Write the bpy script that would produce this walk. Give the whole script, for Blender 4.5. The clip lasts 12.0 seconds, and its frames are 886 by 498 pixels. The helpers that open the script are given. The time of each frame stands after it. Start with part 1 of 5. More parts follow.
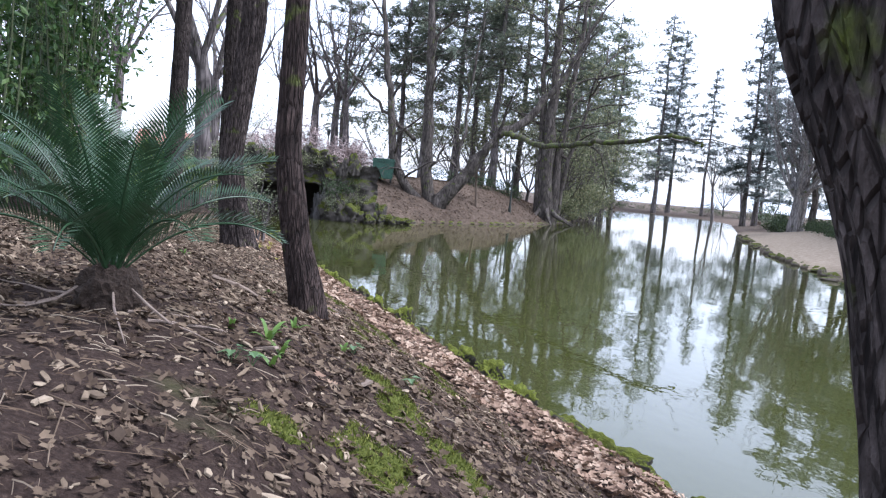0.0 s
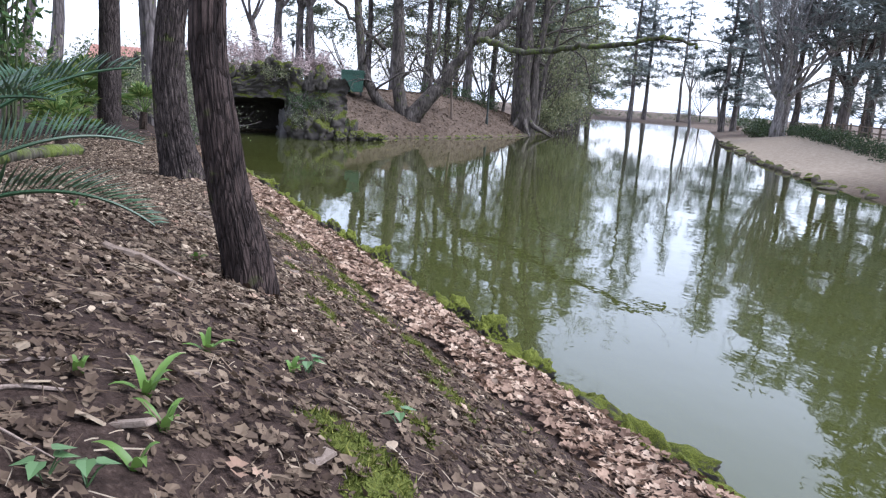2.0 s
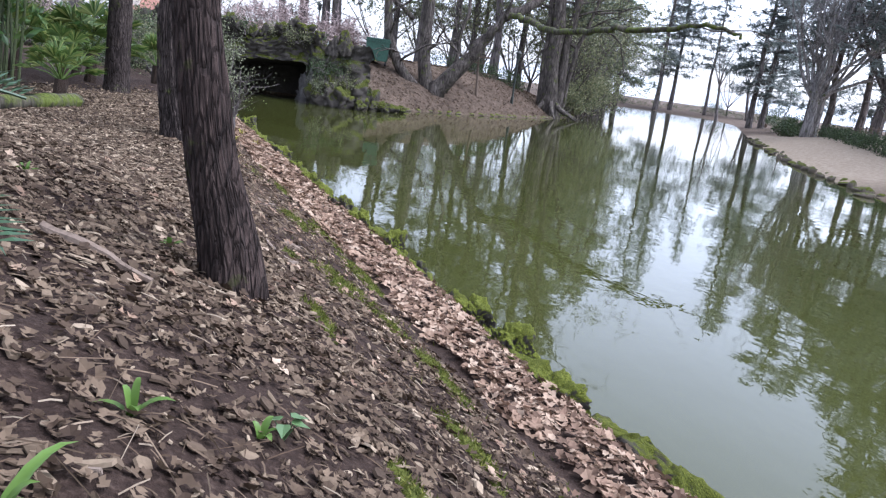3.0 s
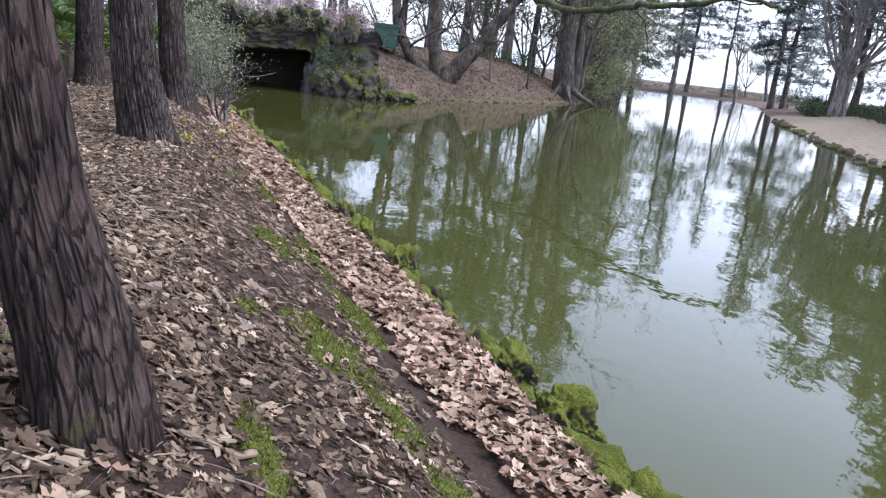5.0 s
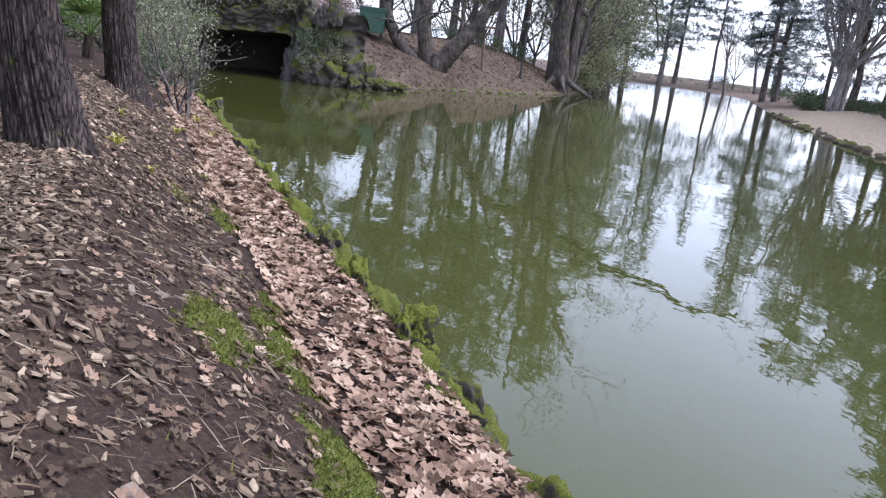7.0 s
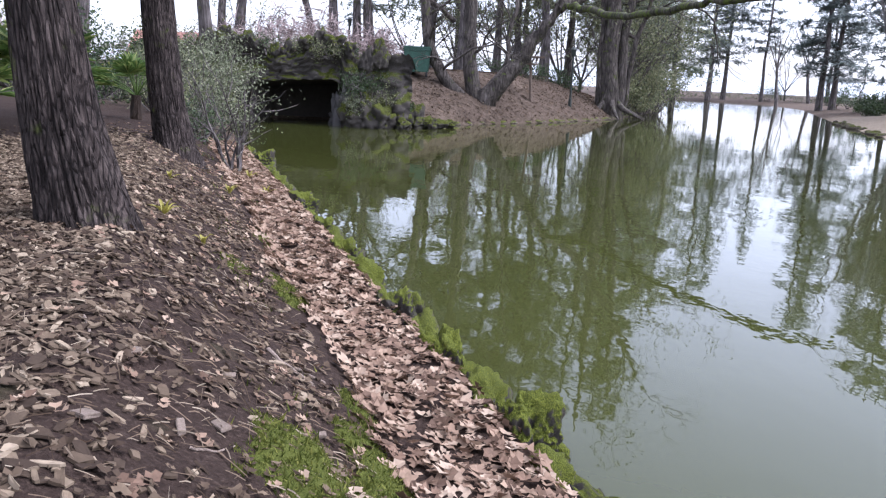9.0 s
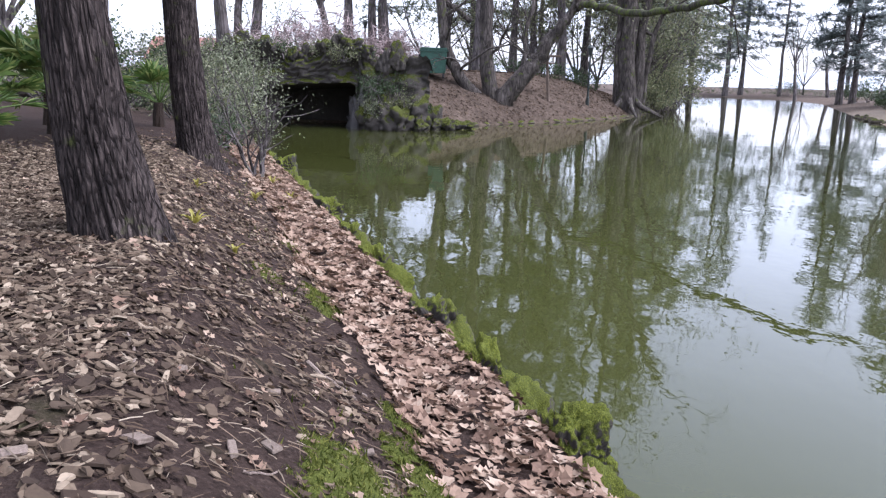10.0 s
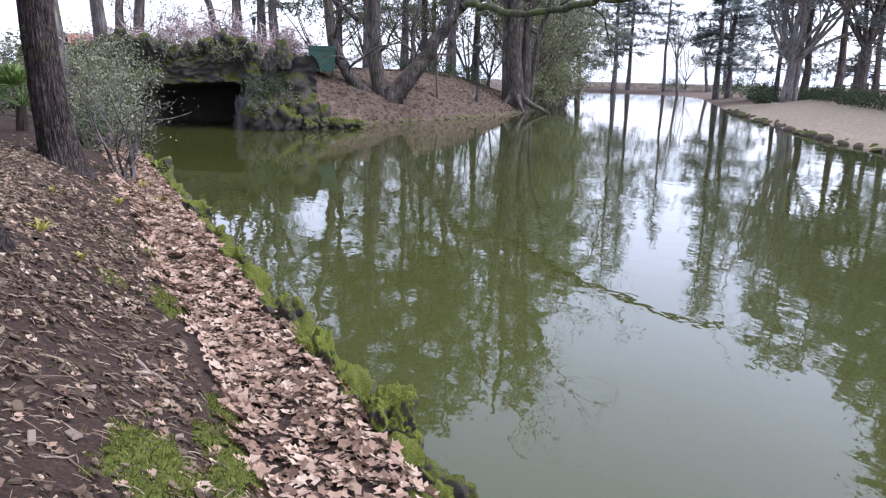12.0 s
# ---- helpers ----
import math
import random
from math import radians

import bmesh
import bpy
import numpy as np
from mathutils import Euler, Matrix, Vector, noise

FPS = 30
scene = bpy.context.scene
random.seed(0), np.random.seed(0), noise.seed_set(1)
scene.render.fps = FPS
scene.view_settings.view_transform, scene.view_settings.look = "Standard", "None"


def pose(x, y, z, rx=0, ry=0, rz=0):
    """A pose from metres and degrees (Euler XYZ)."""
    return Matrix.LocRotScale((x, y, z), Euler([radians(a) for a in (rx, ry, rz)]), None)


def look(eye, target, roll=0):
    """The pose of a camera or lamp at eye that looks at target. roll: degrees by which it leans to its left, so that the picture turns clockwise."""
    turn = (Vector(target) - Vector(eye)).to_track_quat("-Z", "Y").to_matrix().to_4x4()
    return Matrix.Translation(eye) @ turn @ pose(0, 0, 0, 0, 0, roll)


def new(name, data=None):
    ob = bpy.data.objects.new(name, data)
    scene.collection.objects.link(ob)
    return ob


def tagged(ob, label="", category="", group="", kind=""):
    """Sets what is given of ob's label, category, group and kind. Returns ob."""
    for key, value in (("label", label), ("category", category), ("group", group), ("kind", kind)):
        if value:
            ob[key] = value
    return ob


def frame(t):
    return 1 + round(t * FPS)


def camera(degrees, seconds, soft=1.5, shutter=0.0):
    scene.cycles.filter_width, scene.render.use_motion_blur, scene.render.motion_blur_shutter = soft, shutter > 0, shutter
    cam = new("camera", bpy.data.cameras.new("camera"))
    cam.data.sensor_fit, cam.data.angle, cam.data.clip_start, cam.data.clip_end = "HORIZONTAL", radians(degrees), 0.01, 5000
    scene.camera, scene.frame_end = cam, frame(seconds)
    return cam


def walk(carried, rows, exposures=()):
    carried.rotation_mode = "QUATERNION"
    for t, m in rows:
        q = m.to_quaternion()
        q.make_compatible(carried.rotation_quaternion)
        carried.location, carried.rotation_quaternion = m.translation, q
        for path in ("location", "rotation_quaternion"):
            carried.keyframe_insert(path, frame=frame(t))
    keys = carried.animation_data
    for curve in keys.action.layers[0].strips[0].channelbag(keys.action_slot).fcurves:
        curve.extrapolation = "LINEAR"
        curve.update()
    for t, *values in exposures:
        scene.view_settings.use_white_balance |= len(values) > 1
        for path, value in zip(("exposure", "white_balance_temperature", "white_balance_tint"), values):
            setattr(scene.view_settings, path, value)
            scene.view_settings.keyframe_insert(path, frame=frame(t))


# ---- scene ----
cam = camera(60.0, 12.0, 1.25)
PATH = [
    (0.0, (0.001, 0.000, 2.085), (0.097, 4.981, 1.656), 5.23),
    (0.5, (-0.022, 0.429, 2.143), (0.128, 5.401, 1.636), 5.27),
    (1.0, (-0.034, 0.841, 2.174), (0.168, 5.789, 1.487), 6.30),
    (1.5, (-0.063, 1.187, 2.147), (0.225, 6.106, 1.295), 5.47),
    (2.0, (-0.069, 1.597, 2.097), (0.229, 6.492, 1.122), 3.90),
    (2.5, (-0.072, 1.987, 2.056), (0.193, 6.863, 0.985), 5.23),
    (3.0, (-0.115, 2.448, 2.053), (0.117, 7.312, 0.921), 7.87),
    (5.0, (-0.120, 4.027, 1.948), (0.026, 8.874, 0.731), 6.48),
    (5.5, (-0.177, 4.594, 1.864), (-0.126, 9.439, 0.630), 7.39),
    (6.0, (-0.245, 5.142, 1.840), (-0.201, 9.973, 0.552), 8.56),
    (6.5, (-0.329, 5.648, 1.841), (-0.142, 10.472, 0.539), 7.91),
    (7.0, (-0.383, 6.135, 1.833), (-0.116, 10.963, 0.562), 7.21),
    (9.0, (-0.658, 7.032, 1.774), (-0.746, 11.912, 0.690), 2.57),
    (9.5, (-0.754, 7.107, 1.777), (-0.934, 11.985, 0.693), 1.88),
    (10.0, (-0.774, 7.105, 1.795), (-0.970, 11.982, 0.710), 1.51),
    (10.5, (-0.697, 7.052, 1.792), (-0.800, 11.933, 0.710), 1.23),
    (11.0, (-0.548, 6.945, 1.820), (-0.457, 11.822, 0.724), 1.34),
    (11.5, (-0.427, 6.819, 1.869), (-0.129, 11.686, 0.765), 1.57),
    (12.0, (-0.331, 6.720, 1.909), (0.093, 11.580, 0.813), 1.40),
]
walk(cam, [(t, look(e, g, r)) for t, e, g, r in PATH], [(0.0, 1.92, 5550, 17), (12.0, 1.86, 5620, 22)])

# exposure and light
world = bpy.data.worlds.new("overcast_sky")
scene.world = world
world.use_nodes = True
wn = world.node_tree
wn.nodes.clear()
w_out = wn.nodes.new("ShaderNodeOutputWorld")
w_bg = wn.nodes.new("ShaderNodeBackground")
w_hsv = wn.nodes.new("ShaderNodeHueSaturation")
w_sky = wn.nodes.new("ShaderNodeTexSky")
w_sky.sky_type = 'NISHITA'
w_sky.sun_disc = False
w_sky.sun_elevation = radians(58)
w_sky.sun_rotation = radians(95)
w_sky.dust_density = 2.0
w_sky.air_density = 1.0
w_hsv.inputs["Saturation"].default_value = 0.30
w_bg.inputs["Strength"].default_value = 0.125
wn.links.new(w_sky.outputs[0], w_hsv.inputs["Color"])
wn.links.new(w_hsv.outputs[0], w_bg.inputs["Color"])
wn.links.new(w_bg.outputs[0], w_out.inputs["Surface"])
sun = new("sun", bpy.data.lights.new("sun", 'SUN'))
sun.data.energy = 1.1
sun.data.angle = radians(50)
sun.data.color = (1.0, 0.975, 0.95)
sun.matrix_world = look((0, 0, 0), (-math.sin(radians(95)), -math.cos(radians(95)), -math.tan(radians(58))))

# ---------------------------------------------------------------- materials


def mat_base(name, rough=0.85, spec=0.3):
    m = bpy.data.materials.new(name)
    m.use_nodes = True
    nt = m.node_tree
    b = nt.nodes["Principled BSDF"]
    b.inputs["Roughness"].default_value = rough
    b.inputs["Specular IOR Level"].default_value = spec
    return m, nt, b


def nd(nt, kind, **inputs):
    n = nt.nodes.new(kind)
    for k, v in inputs.items():
        n.inputs[k.replace("_", " ")].default_value = v
    return n


def coords(nt, scale=(1, 1, 1), kind="Object"):
    tc = nt.nodes.new("ShaderNodeTexCoord")
    mp = nt.nodes.new("ShaderNodeMapping")
    mp.inputs["Scale"].default_value = scale
    nt.links.new(tc.outputs[kind], mp.inputs["Vector"])
    return mp.outputs[0]


def noise_tex(nt, vec, scale, detail=5.0, rough=0.6):
    n = nd(nt, "ShaderNodeTexNoise", Scale=scale, Detail=detail, Roughness=rough)
    nt.links.new(vec, n.inputs["Vector"])
    return n.outputs["Fac"]


def ramp(nt, fac, stops):
    r = nt.nodes.new("ShaderNodeValToRGB")
    el = r.color_ramp.elements
    while len(el) < len(stops):
        el.new(0.5)
    for e, (p, c) in zip(el, stops):
        e.position = p
        e.color = (*c, 1)
    nt.links.new(fac, r.inputs["Fac"])
    return r.outputs["Color"]


def mix(nt, fac, a, b, blend='MIX'):
    m = nt.nodes.new("ShaderNodeMix")
    m.data_type = 'RGBA'
    m.blend_type = blend
    for sock, v in ((m.inputs[0], fac), (m.inputs[6], a), (m.inputs[7], b)):
        if isinstance(v, (int, float)):
            sock.default_value = v
        elif isinstance(v, tuple):
            sock.default_value = (*v, 1)
        else:
            nt.links.new(v, sock)
    return m.outputs[2]


def bump(nt, b, height, strength=0.5, dist=0.02):
    n = nd(nt, "ShaderNodeBump", Strength=strength, Distance=dist)
    nt.links.new(height, n.inputs["Height"])
    nt.links.new(n.outputs[0], b.inputs["Normal"])


def simple(name, c1, c2, scale=8.0, rough=0.85, bstr=0.4, bdist=0.01, spec=0.3, fine=6.0, metal=0.0):
    """Two tones at two scales with a fine relief."""
    m, nt, b = mat_base(name, rough, spec)
    v = coords(nt)
    big = noise_tex(nt, v, scale, 4)
    small = noise_tex(nt, v, scale * fine, 6)
    c = mix(nt, big, c1, c2)
    c = mix(nt, 0.5, c, ramp(nt, small, [(0.3, tuple(k * 0.6 for k in c1)), (0.7, tuple(min(1, k * 1.25) for k in c2))]))
    nt.links.new(c, b.inputs["Base Color"])
    b.inputs["Metallic"].default_value = metal
    bump(nt, b, small, bstr, bdist)
    return m


def island(name, stops, rough=0.7, spec=0.25, trans=0.0, bscale=60.0):
    """Colour picked for each loose piece of a mesh, with a fine grain."""
    m, nt, b = mat_base(name, rough, spec)
    g = nt.nodes.new("ShaderNodeNewGeometry")
    c = ramp(nt, g.outputs["Random Per Island"], stops)
    n = noise_tex(nt, coords(nt), bscale, 3)
    c = mix(nt, 0.45, c, ramp(nt, n, [(0.25, (0.25, 0.25, 0.25)), (0.75, (1.0, 1.0, 1.0))]), 'MULTIPLY')
    nt.links.new(c, b.inputs["Base Color"])
    if trans > 0:
        t = nd(nt, "ShaderNodeBsdfTranslucent")
        nt.links.new(c, t.inputs["Color"])
        s = nt.nodes.new("ShaderNodeMixShader")
        s.inputs[0].default_value = trans
        nt.links.new(b.outputs[0], s.inputs[1])
        nt.links.new(t.outputs[0], s.inputs[2])
        nt.links.new(s.outputs[0], nt.nodes["Material Output"].inputs["Surface"])
    return m


def bark(name, dark, light, moss=0.0, ridge=18.0, rough=0.9):
    m, nt, b = mat_base(name, rough, 0.2)
    v = coords(nt, (1, 1, 0.28))
    ridges = noise_tex(nt, v, ridge, 6, 0.65)
    big = noise_tex(nt, coords(nt), 2.2, 4)
    fine = noise_tex(nt, coords(nt, (1, 1, 0.4)), 70, 4)
    c = ramp(nt, ridges, [(0.34, tuple(k * 0.35 for k in dark)), (0.5, dark), (0.68, light)])
    c = mix(nt, 0.35, c, ramp(nt, big, [(0.35, dark), (0.65, light)]))
    c = mix(nt, 0.3, c, ramp(nt, fine, [(0.3, (0.3, 0.3, 0.3)), (0.7, (1, 1, 1))]), 'MULTIPLY')
    vor = nd(nt, "ShaderNodeTexVoronoi", Scale=ridge * 1.3)
    vor.feature = 'DISTANCE_TO_EDGE'
    nt.links.new(coords(nt, (1, 1, 0.16)), vor.inputs["Vector"])
    crack = ramp(nt, vor.outputs["Distance"], [(0.0, (0.22, 0.22, 0.22)), (0.16, (1, 1, 1))])
    c = mix(nt, 0.65, c, crack, 'MULTIPLY')
    if moss > 0:
        mn = noise_tex(nt, coords(nt), 3.5, 5)
        mk = ramp(nt, mn, [(0.62 - 0.25 * moss, (0, 0, 0)), (0.74 - 0.25 * moss, (1, 1, 1))])
        c = mix(nt, mk, c, ramp(nt, fine, [(0.3, (0.045, 0.06, 0.012)), (0.7, (0.13, 0.16, 0.03))]))
    nt.links.new(c, b.inputs["Base Color"])
    both = nd(nt, "ShaderNodeMath")
    both.operation = 'MULTIPLY_ADD'
    nt.links.new(crack, both.inputs[0])
    both.inputs[1].default_value = 0.8
    nt.links.new(ridges, both.inputs[2])
    bump(nt, b, both.outputs[0], 0.9, 0.03)
    return m


def mossy_rock(name, stone1, stone2, amount=0.5, tone=1.0):
    """Stone with moss on its upper sides."""
    m, nt, b = mat_base(name, 0.9, 0.2)
    v = coords(nt)
    n1, n2 = noise_tex(nt, v, 5, 6), noise_tex(nt, v, 45, 5)
    stone = mix(nt, n2, mix(nt, n1, stone1, stone2), tuple(k * 0.45 for k in stone1))
    g = nt.nodes.new("ShaderNodeNewGeometry")
    sep = nt.nodes.new("ShaderNodeSeparateXYZ")
    nt.links.new(g.outputs["Normal"], sep.inputs[0])
    add = nd(nt, "ShaderNodeMath")
    add.operation = 'MULTIPLY_ADD'
    nt.links.new(sep.outputs["Z"], add.inputs[0])
    add.inputs[1].default_value = 0.45
    vary = nd(nt, "ShaderNodeMath")
    vary.operation = 'MULTIPLY_ADD'
    oi = nt.nodes.new("ShaderNodeObjectInfo")
    nt.links.new(oi.outputs["Random"], vary.inputs[0])
    vary.inputs[1].default_value = 0.22
    nt.links.new(noise_tex(nt, coords(nt), 4.0, 7, 0.66), vary.inputs[2])
    nt.links.new(vary.outputs[0], add.inputs[2])
    mask = ramp(nt, add.outputs[0], [(0.86 - 0.3 * amount, (0, 0, 0)), (0.98 - 0.3 * amount, (1, 1, 1))])
    moss = ramp(nt, n2, [(q, tuple(k * tone for k in c)) for q, c in ((0.28, (0.022, 0.030, 0.005)), (0.5, (0.080, 0.095, 0.012)), (0.72, (0.205, 0.22, 0.034)))])
    nt.links.new(mix(nt, mask, stone, moss), b.inputs["Base Color"])
    bump(nt, b, n2, 0.9, 0.03)
    return m


def ground_material():
    m, nt, b = mat_base("woodland_soil", 0.95, 0.15)
    v = coords(nt)
    big, mid, fine = noise_tex(nt, v, 0.7, 4), noise_tex(nt, v, 6, 6), noise_tex(nt, v, 55, 5)
    c = mix(nt, mid, (0.024, 0.015, 0.011), (0.055, 0.036, 0.028))
    c = mix(nt, 0.55, c, ramp(nt, fine, [(0.3, (0.011, 0.007, 0.005)), (0.55, (0.042, 0.028, 0.021)), (0.75, (0.12, 0.087, 0.066))]))
    far = ramp(nt, mid, [(0.3, (0.075, 0.054, 0.039)), (0.7, (0.19, 0.145, 0.108))])
    far = mix(nt, 0.35, far, ramp(nt, fine, [(0.3, (0.3, 0.3, 0.3)), (0.7, (1, 1, 1))]), 'MULTIPLY')
    far = mix(nt, 0.6, far, ramp(nt, noise_tex(nt, v, 1.3, 5, 0.65), [(0.36, (0.42, 0.40, 0.38)), (0.62, (1, 1, 1))]), 'MULTIPLY')
    sep = nt.nodes.new("ShaderNodeSeparateXYZ")
    nt.links.new(v, sep.inputs[0])
    yy = nt.nodes.new("ShaderNodeMapRange")
    yy.inputs["From Min"].default_value, yy.inputs["From Max"].default_value = 21, 30
    nt.links.new(sep.outputs["Y"], yy.inputs["Value"])
    xx = nt.nodes.new("ShaderNodeMapRange")
    xx.inputs["From Min"].default_value, xx.inputs["From Max"].default_value = 12, 16
    nt.links.new(sep.outputs["X"], xx.inputs["Value"])
    sand = ramp(nt, mid, [(0.3, (0.30, 0.235, 0.165)), (0.7, (0.50, 0.41, 0.305))])
    back = nt.nodes.new("ShaderNodeMapRange")
    back.inputs["From Min"].default_value, back.inputs["From Max"].default_value = 70, 62
    nt.links.new(sep.outputs["Y"], back.inputs["Value"])
    both = nd(nt, "ShaderNodeMath")
    both.operation = 'MULTIPLY'
    nt.links.new(xx.outputs[0], both.inputs[0])
    nt.links.new(back.outputs[0], both.inputs[1])
    far = mix(nt, both.outputs[0], far, sand)
    c = mix(nt, yy.outputs[0], c, far)
    nt.links.new(mix(nt, ramp(nt, big, [(0.66, (0, 0, 0)), (0.8, (0.5, 0.5, 0.5))]), c, (0.09, 0.11, 0.03)), b.inputs["Base Color"])
    bump(nt, b, fine, 0.8, 0.03)
    return m


def water_material():
    m, nt, b = mat_base("murky_green_water", 0.02, 0.5)
    b.inputs["IOR"].default_value = 1.45
    v = coords(nt)
    c = ramp(nt, noise_tex(nt, v, 0.12, 3), [(0.3, (0.036, 0.040, 0.010)), (0.7, (0.046, 0.051, 0.014))])
    nt.links.new(c, b.inputs["Base Color"])
    w1 = noise_tex(nt, coords(nt, (1, 0.55, 1)), 1.6, 3, 0.5)
    w2 = noise_tex(nt, coords(nt, (1, 0.6, 1)), 7.0, 2, 0.5)
    add = nd(nt, "ShaderNodeMath")
    add.operation = 'MULTIPLY_ADD'
    nt.links.new(w2, add.inputs[0])
    add.inputs[1].default_value = 0.22
    nt.links.new(w1, add.inputs[2])
    bump(nt, b, add.outputs[0], 0.085, 0.05)
    return m


M_GROUND = ground_material()
M_WATER = water_material()
M_BARK = bark("dark_reddish_bark", (0.042, 0.032, 0.028), (0.145, 0.115, 0.10), 0.04, 26)
M_BARK_LICHEN = bark("lichen_spotted_bark", (0.066, 0.054, 0.050), (0.20, 0.168, 0.155), 0.06, 26)
M_BARK_RED = bark("dark_red_brown_bark", (0.036, 0.025, 0.021), (0.105, 0.075, 0.064), 0.03, 26)
M_BARK_MOSS = bark("mossy_grey_bark", (0.075, 0.063, 0.053), (0.23, 0.20, 0.175), 0.12, 6)
# far trunks: distance haze is put into this lighter grey
M_BARK_FAR = bark("grey_brown_bark", (0.11, 0.095, 0.088), (0.28, 0.245, 0.23), 0.1, 5)
M_BARK_PALE = bark("pale_silver_bark", (0.30, 0.28, 0.27), (0.56, 0.53, 0.51), 0.1, 5)
M_LIMB_MOSS = bark("mossy_limb_bark", (0.06, 0.055, 0.038), (0.17, 0.155, 0.11), 0.55, 5)
M_ROCK = mossy_rock("mossy_kerb_stone", (0.060, 0.052, 0.043), (0.17, 0.152, 0.13), 0.14, 1.15)
M_ROCK_MOSS = mossy_rock("thickly_mossed_stone", (0.060, 0.052, 0.043), (0.17, 0.152, 0.13), 0.46, 1.35)
M_GROTTO = mossy_rock("mossy_grotto_stone", (0.060, 0.052, 0.045), (0.17, 0.152, 0.132), 0.50, 0.60)
M_PIER = mossy_rock("pale_cave_pier_stone", (0.15, 0.14, 0.135), (0.31, 0.29, 0.28), -0.8)
M_STONE_PLAIN = mossy_rock("dry_edge_stone", (0.16, 0.13, 0.10), (0.34, 0.29, 0.24), 0.0)
# needles and olive leaves: tones raised in place of distance haze
M_NEEDLE = island("cedar_needles", [(0.0, (0.11, 0.145, 0.10)), (0.5, (0.20, 0.235, 0.17)), (1.0, (0.34, 0.37, 0.27))], 0.7, 0.2, 0.4, 3)
M_NEEDLE_BLUE = island("blue_cedar_needles", [(0.0, (0.15, 0.185, 0.17)), (1.0, (0.36, 0.40, 0.37))], 0.7, 0.2, 0.4, 3)
M_LEAF_OLIVE = island("olive_leaves", [(0.0, (0.11, 0.135, 0.065)), (0.6, (0.235, 0.25, 0.125)), (1.0, (0.38, 0.38, 0.22))], 0.6, 0.3, 0.4, 4)
M_LEAF_DARK = island("dark_evergreen_leaves", [(0.0, (0.03, 0.055, 0.02)), (0.6, (0.065, 0.105, 0.04)), (1.0, (0.13, 0.17, 0.075))], 0.5, 0.4, 0.35, 4)
M_LEAF_GREY = island("grey_green_leaves", [(0.0, (0.10, 0.12, 0.06)), (0.6, (0.20, 0.22, 0.125)), (1.0, (0.34, 0.35, 0.23))], 0.6, 0.3, 0.25, 8)
M_TWIG_PINK = island("bare_reddish_twigs", [(0.0, (0.24, 0.18, 0.165)), (1.0, (0.50, 0.41, 0.38))], 0.9, 0.1, 0.0, 4)
M_LITTER = island("fallen_oak_leaves", [(0.0, (0.103, 0.062, 0.040)), (0.35, (0.246, 0.158, 0.106)), (0.7, (0.375, 0.261, 0.177)), (1.0, (0.494, 0.379, 0.274))], 0.75, 0.25, 0.15, 40)
M_LITTER_DARK = island("brown_leaf_litter", [(0.0, (0.047, 0.030, 0.019)), (0.6, (0.104, 0.072, 0.047)), (1.0, (0.207, 0.152, 0.100))], 0.8, 0.2, 0.1, 30)
M_CHIP = island("weathered_wood_chips", [(0.0, (0.049, 0.034, 0.024)), (0.4, (0.112, 0.081, 0.054)), (0.78, (0.211, 0.160, 0.108)), (1.0, (0.395, 0.315, 0.220))], 0.9, 0.15, 0.0, 60)
M_TWIG = island("fallen_twigs", [(0.0, (0.085, 0.057, 0.037)), (0.7, (0.204, 0.149, 0.101)), (1.0, (0.408, 0.339, 0.246))], 0.9, 0.15, 0.0, 60)
M_MOSS_BLADE = island("moss_and_grass", [(0.0, (0.046, 0.061, 0.010)), (0.5, (0.109, 0.132, 0.022)), (1.0, (0.241, 0.242, 0.055))], 0.8, 0.2, 0.3, 30)
M_MOSS = simple("soft_green_moss", (0.032, 0.042, 0.010), (0.115, 0.130, 0.026), 9, 0.95, 0.9, 0.012, 0.1, 14)
M_STRAP = island("strap_leaf_green", [(0.0, (0.07, 0.15, 0.025)), (1.0, (0.18, 0.30, 0.06))], 0.45, 0.4, 0.3, 15)
M_STRAP_YEL = island("strap_leaf_yellow", [(0.0, (0.20, 0.22, 0.04)), (1.0, (0.50, 0.42, 0.08))], 0.5, 0.4, 0.3, 15)
M_IVY = island("ivy_leaf", [(0.0, (0.035, 0.083, 0.028)), (1.0, (0.105, 0.188, 0.070))], 0.4, 0.5, 0.15, 20)
M_CYCAD = island("cycad_leaflets", [(0.0, (0.016, 0.042, 0.018)), (0.6, (0.035, 0.08, 0.034)), (1.0, (0.07, 0.13, 0.06))], 0.36, 0.45, 0.12, 20)
M_CYCAD_STEM = simple("cycad_trunk", (0.022, 0.015, 0.011), (0.065, 0.045, 0.032), 12, 0.95, 0.9, 0.03)
M_RACHIS = simple("frond_stalk", (0.06, 0.10, 0.04), (0.13, 0.16, 0.08), 20, 0.5, 0.2, 0.003)
M_DRY = simple("dry_brown_stalk", (0.12, 0.085, 0.062), (0.30, 0.24, 0.195), 25, 0.9, 0.5, 0.006)
M_PALM = island("fan_palm_blades", [(0.0, (0.06, 0.12, 0.025)), (0.6, (0.14, 0.22, 0.05)), (1.0, (0.28, 0.32, 0.09))], 0.5, 0.4, 0.3, 10)
M_BAMBOO = island("bamboo_leaves", [(0.0, (0.03, 0.07, 0.02)), (0.6, (0.07, 0.14, 0.035)), (1.0, (0.16, 0.23, 0.07))], 0.5, 0.4, 0.3, 8)
M_CULM = simple("bamboo_culm", (0.03, 0.045, 0.02), (0.10, 0.12, 0.05), 6, 0.5, 0.2, 0.004)
M_BIN = simple("green_bin_plastic", (0.035, 0.085, 0.06), (0.05, 0.115, 0.082), 3, 0.5, 0.15, 0.004, 0.4)
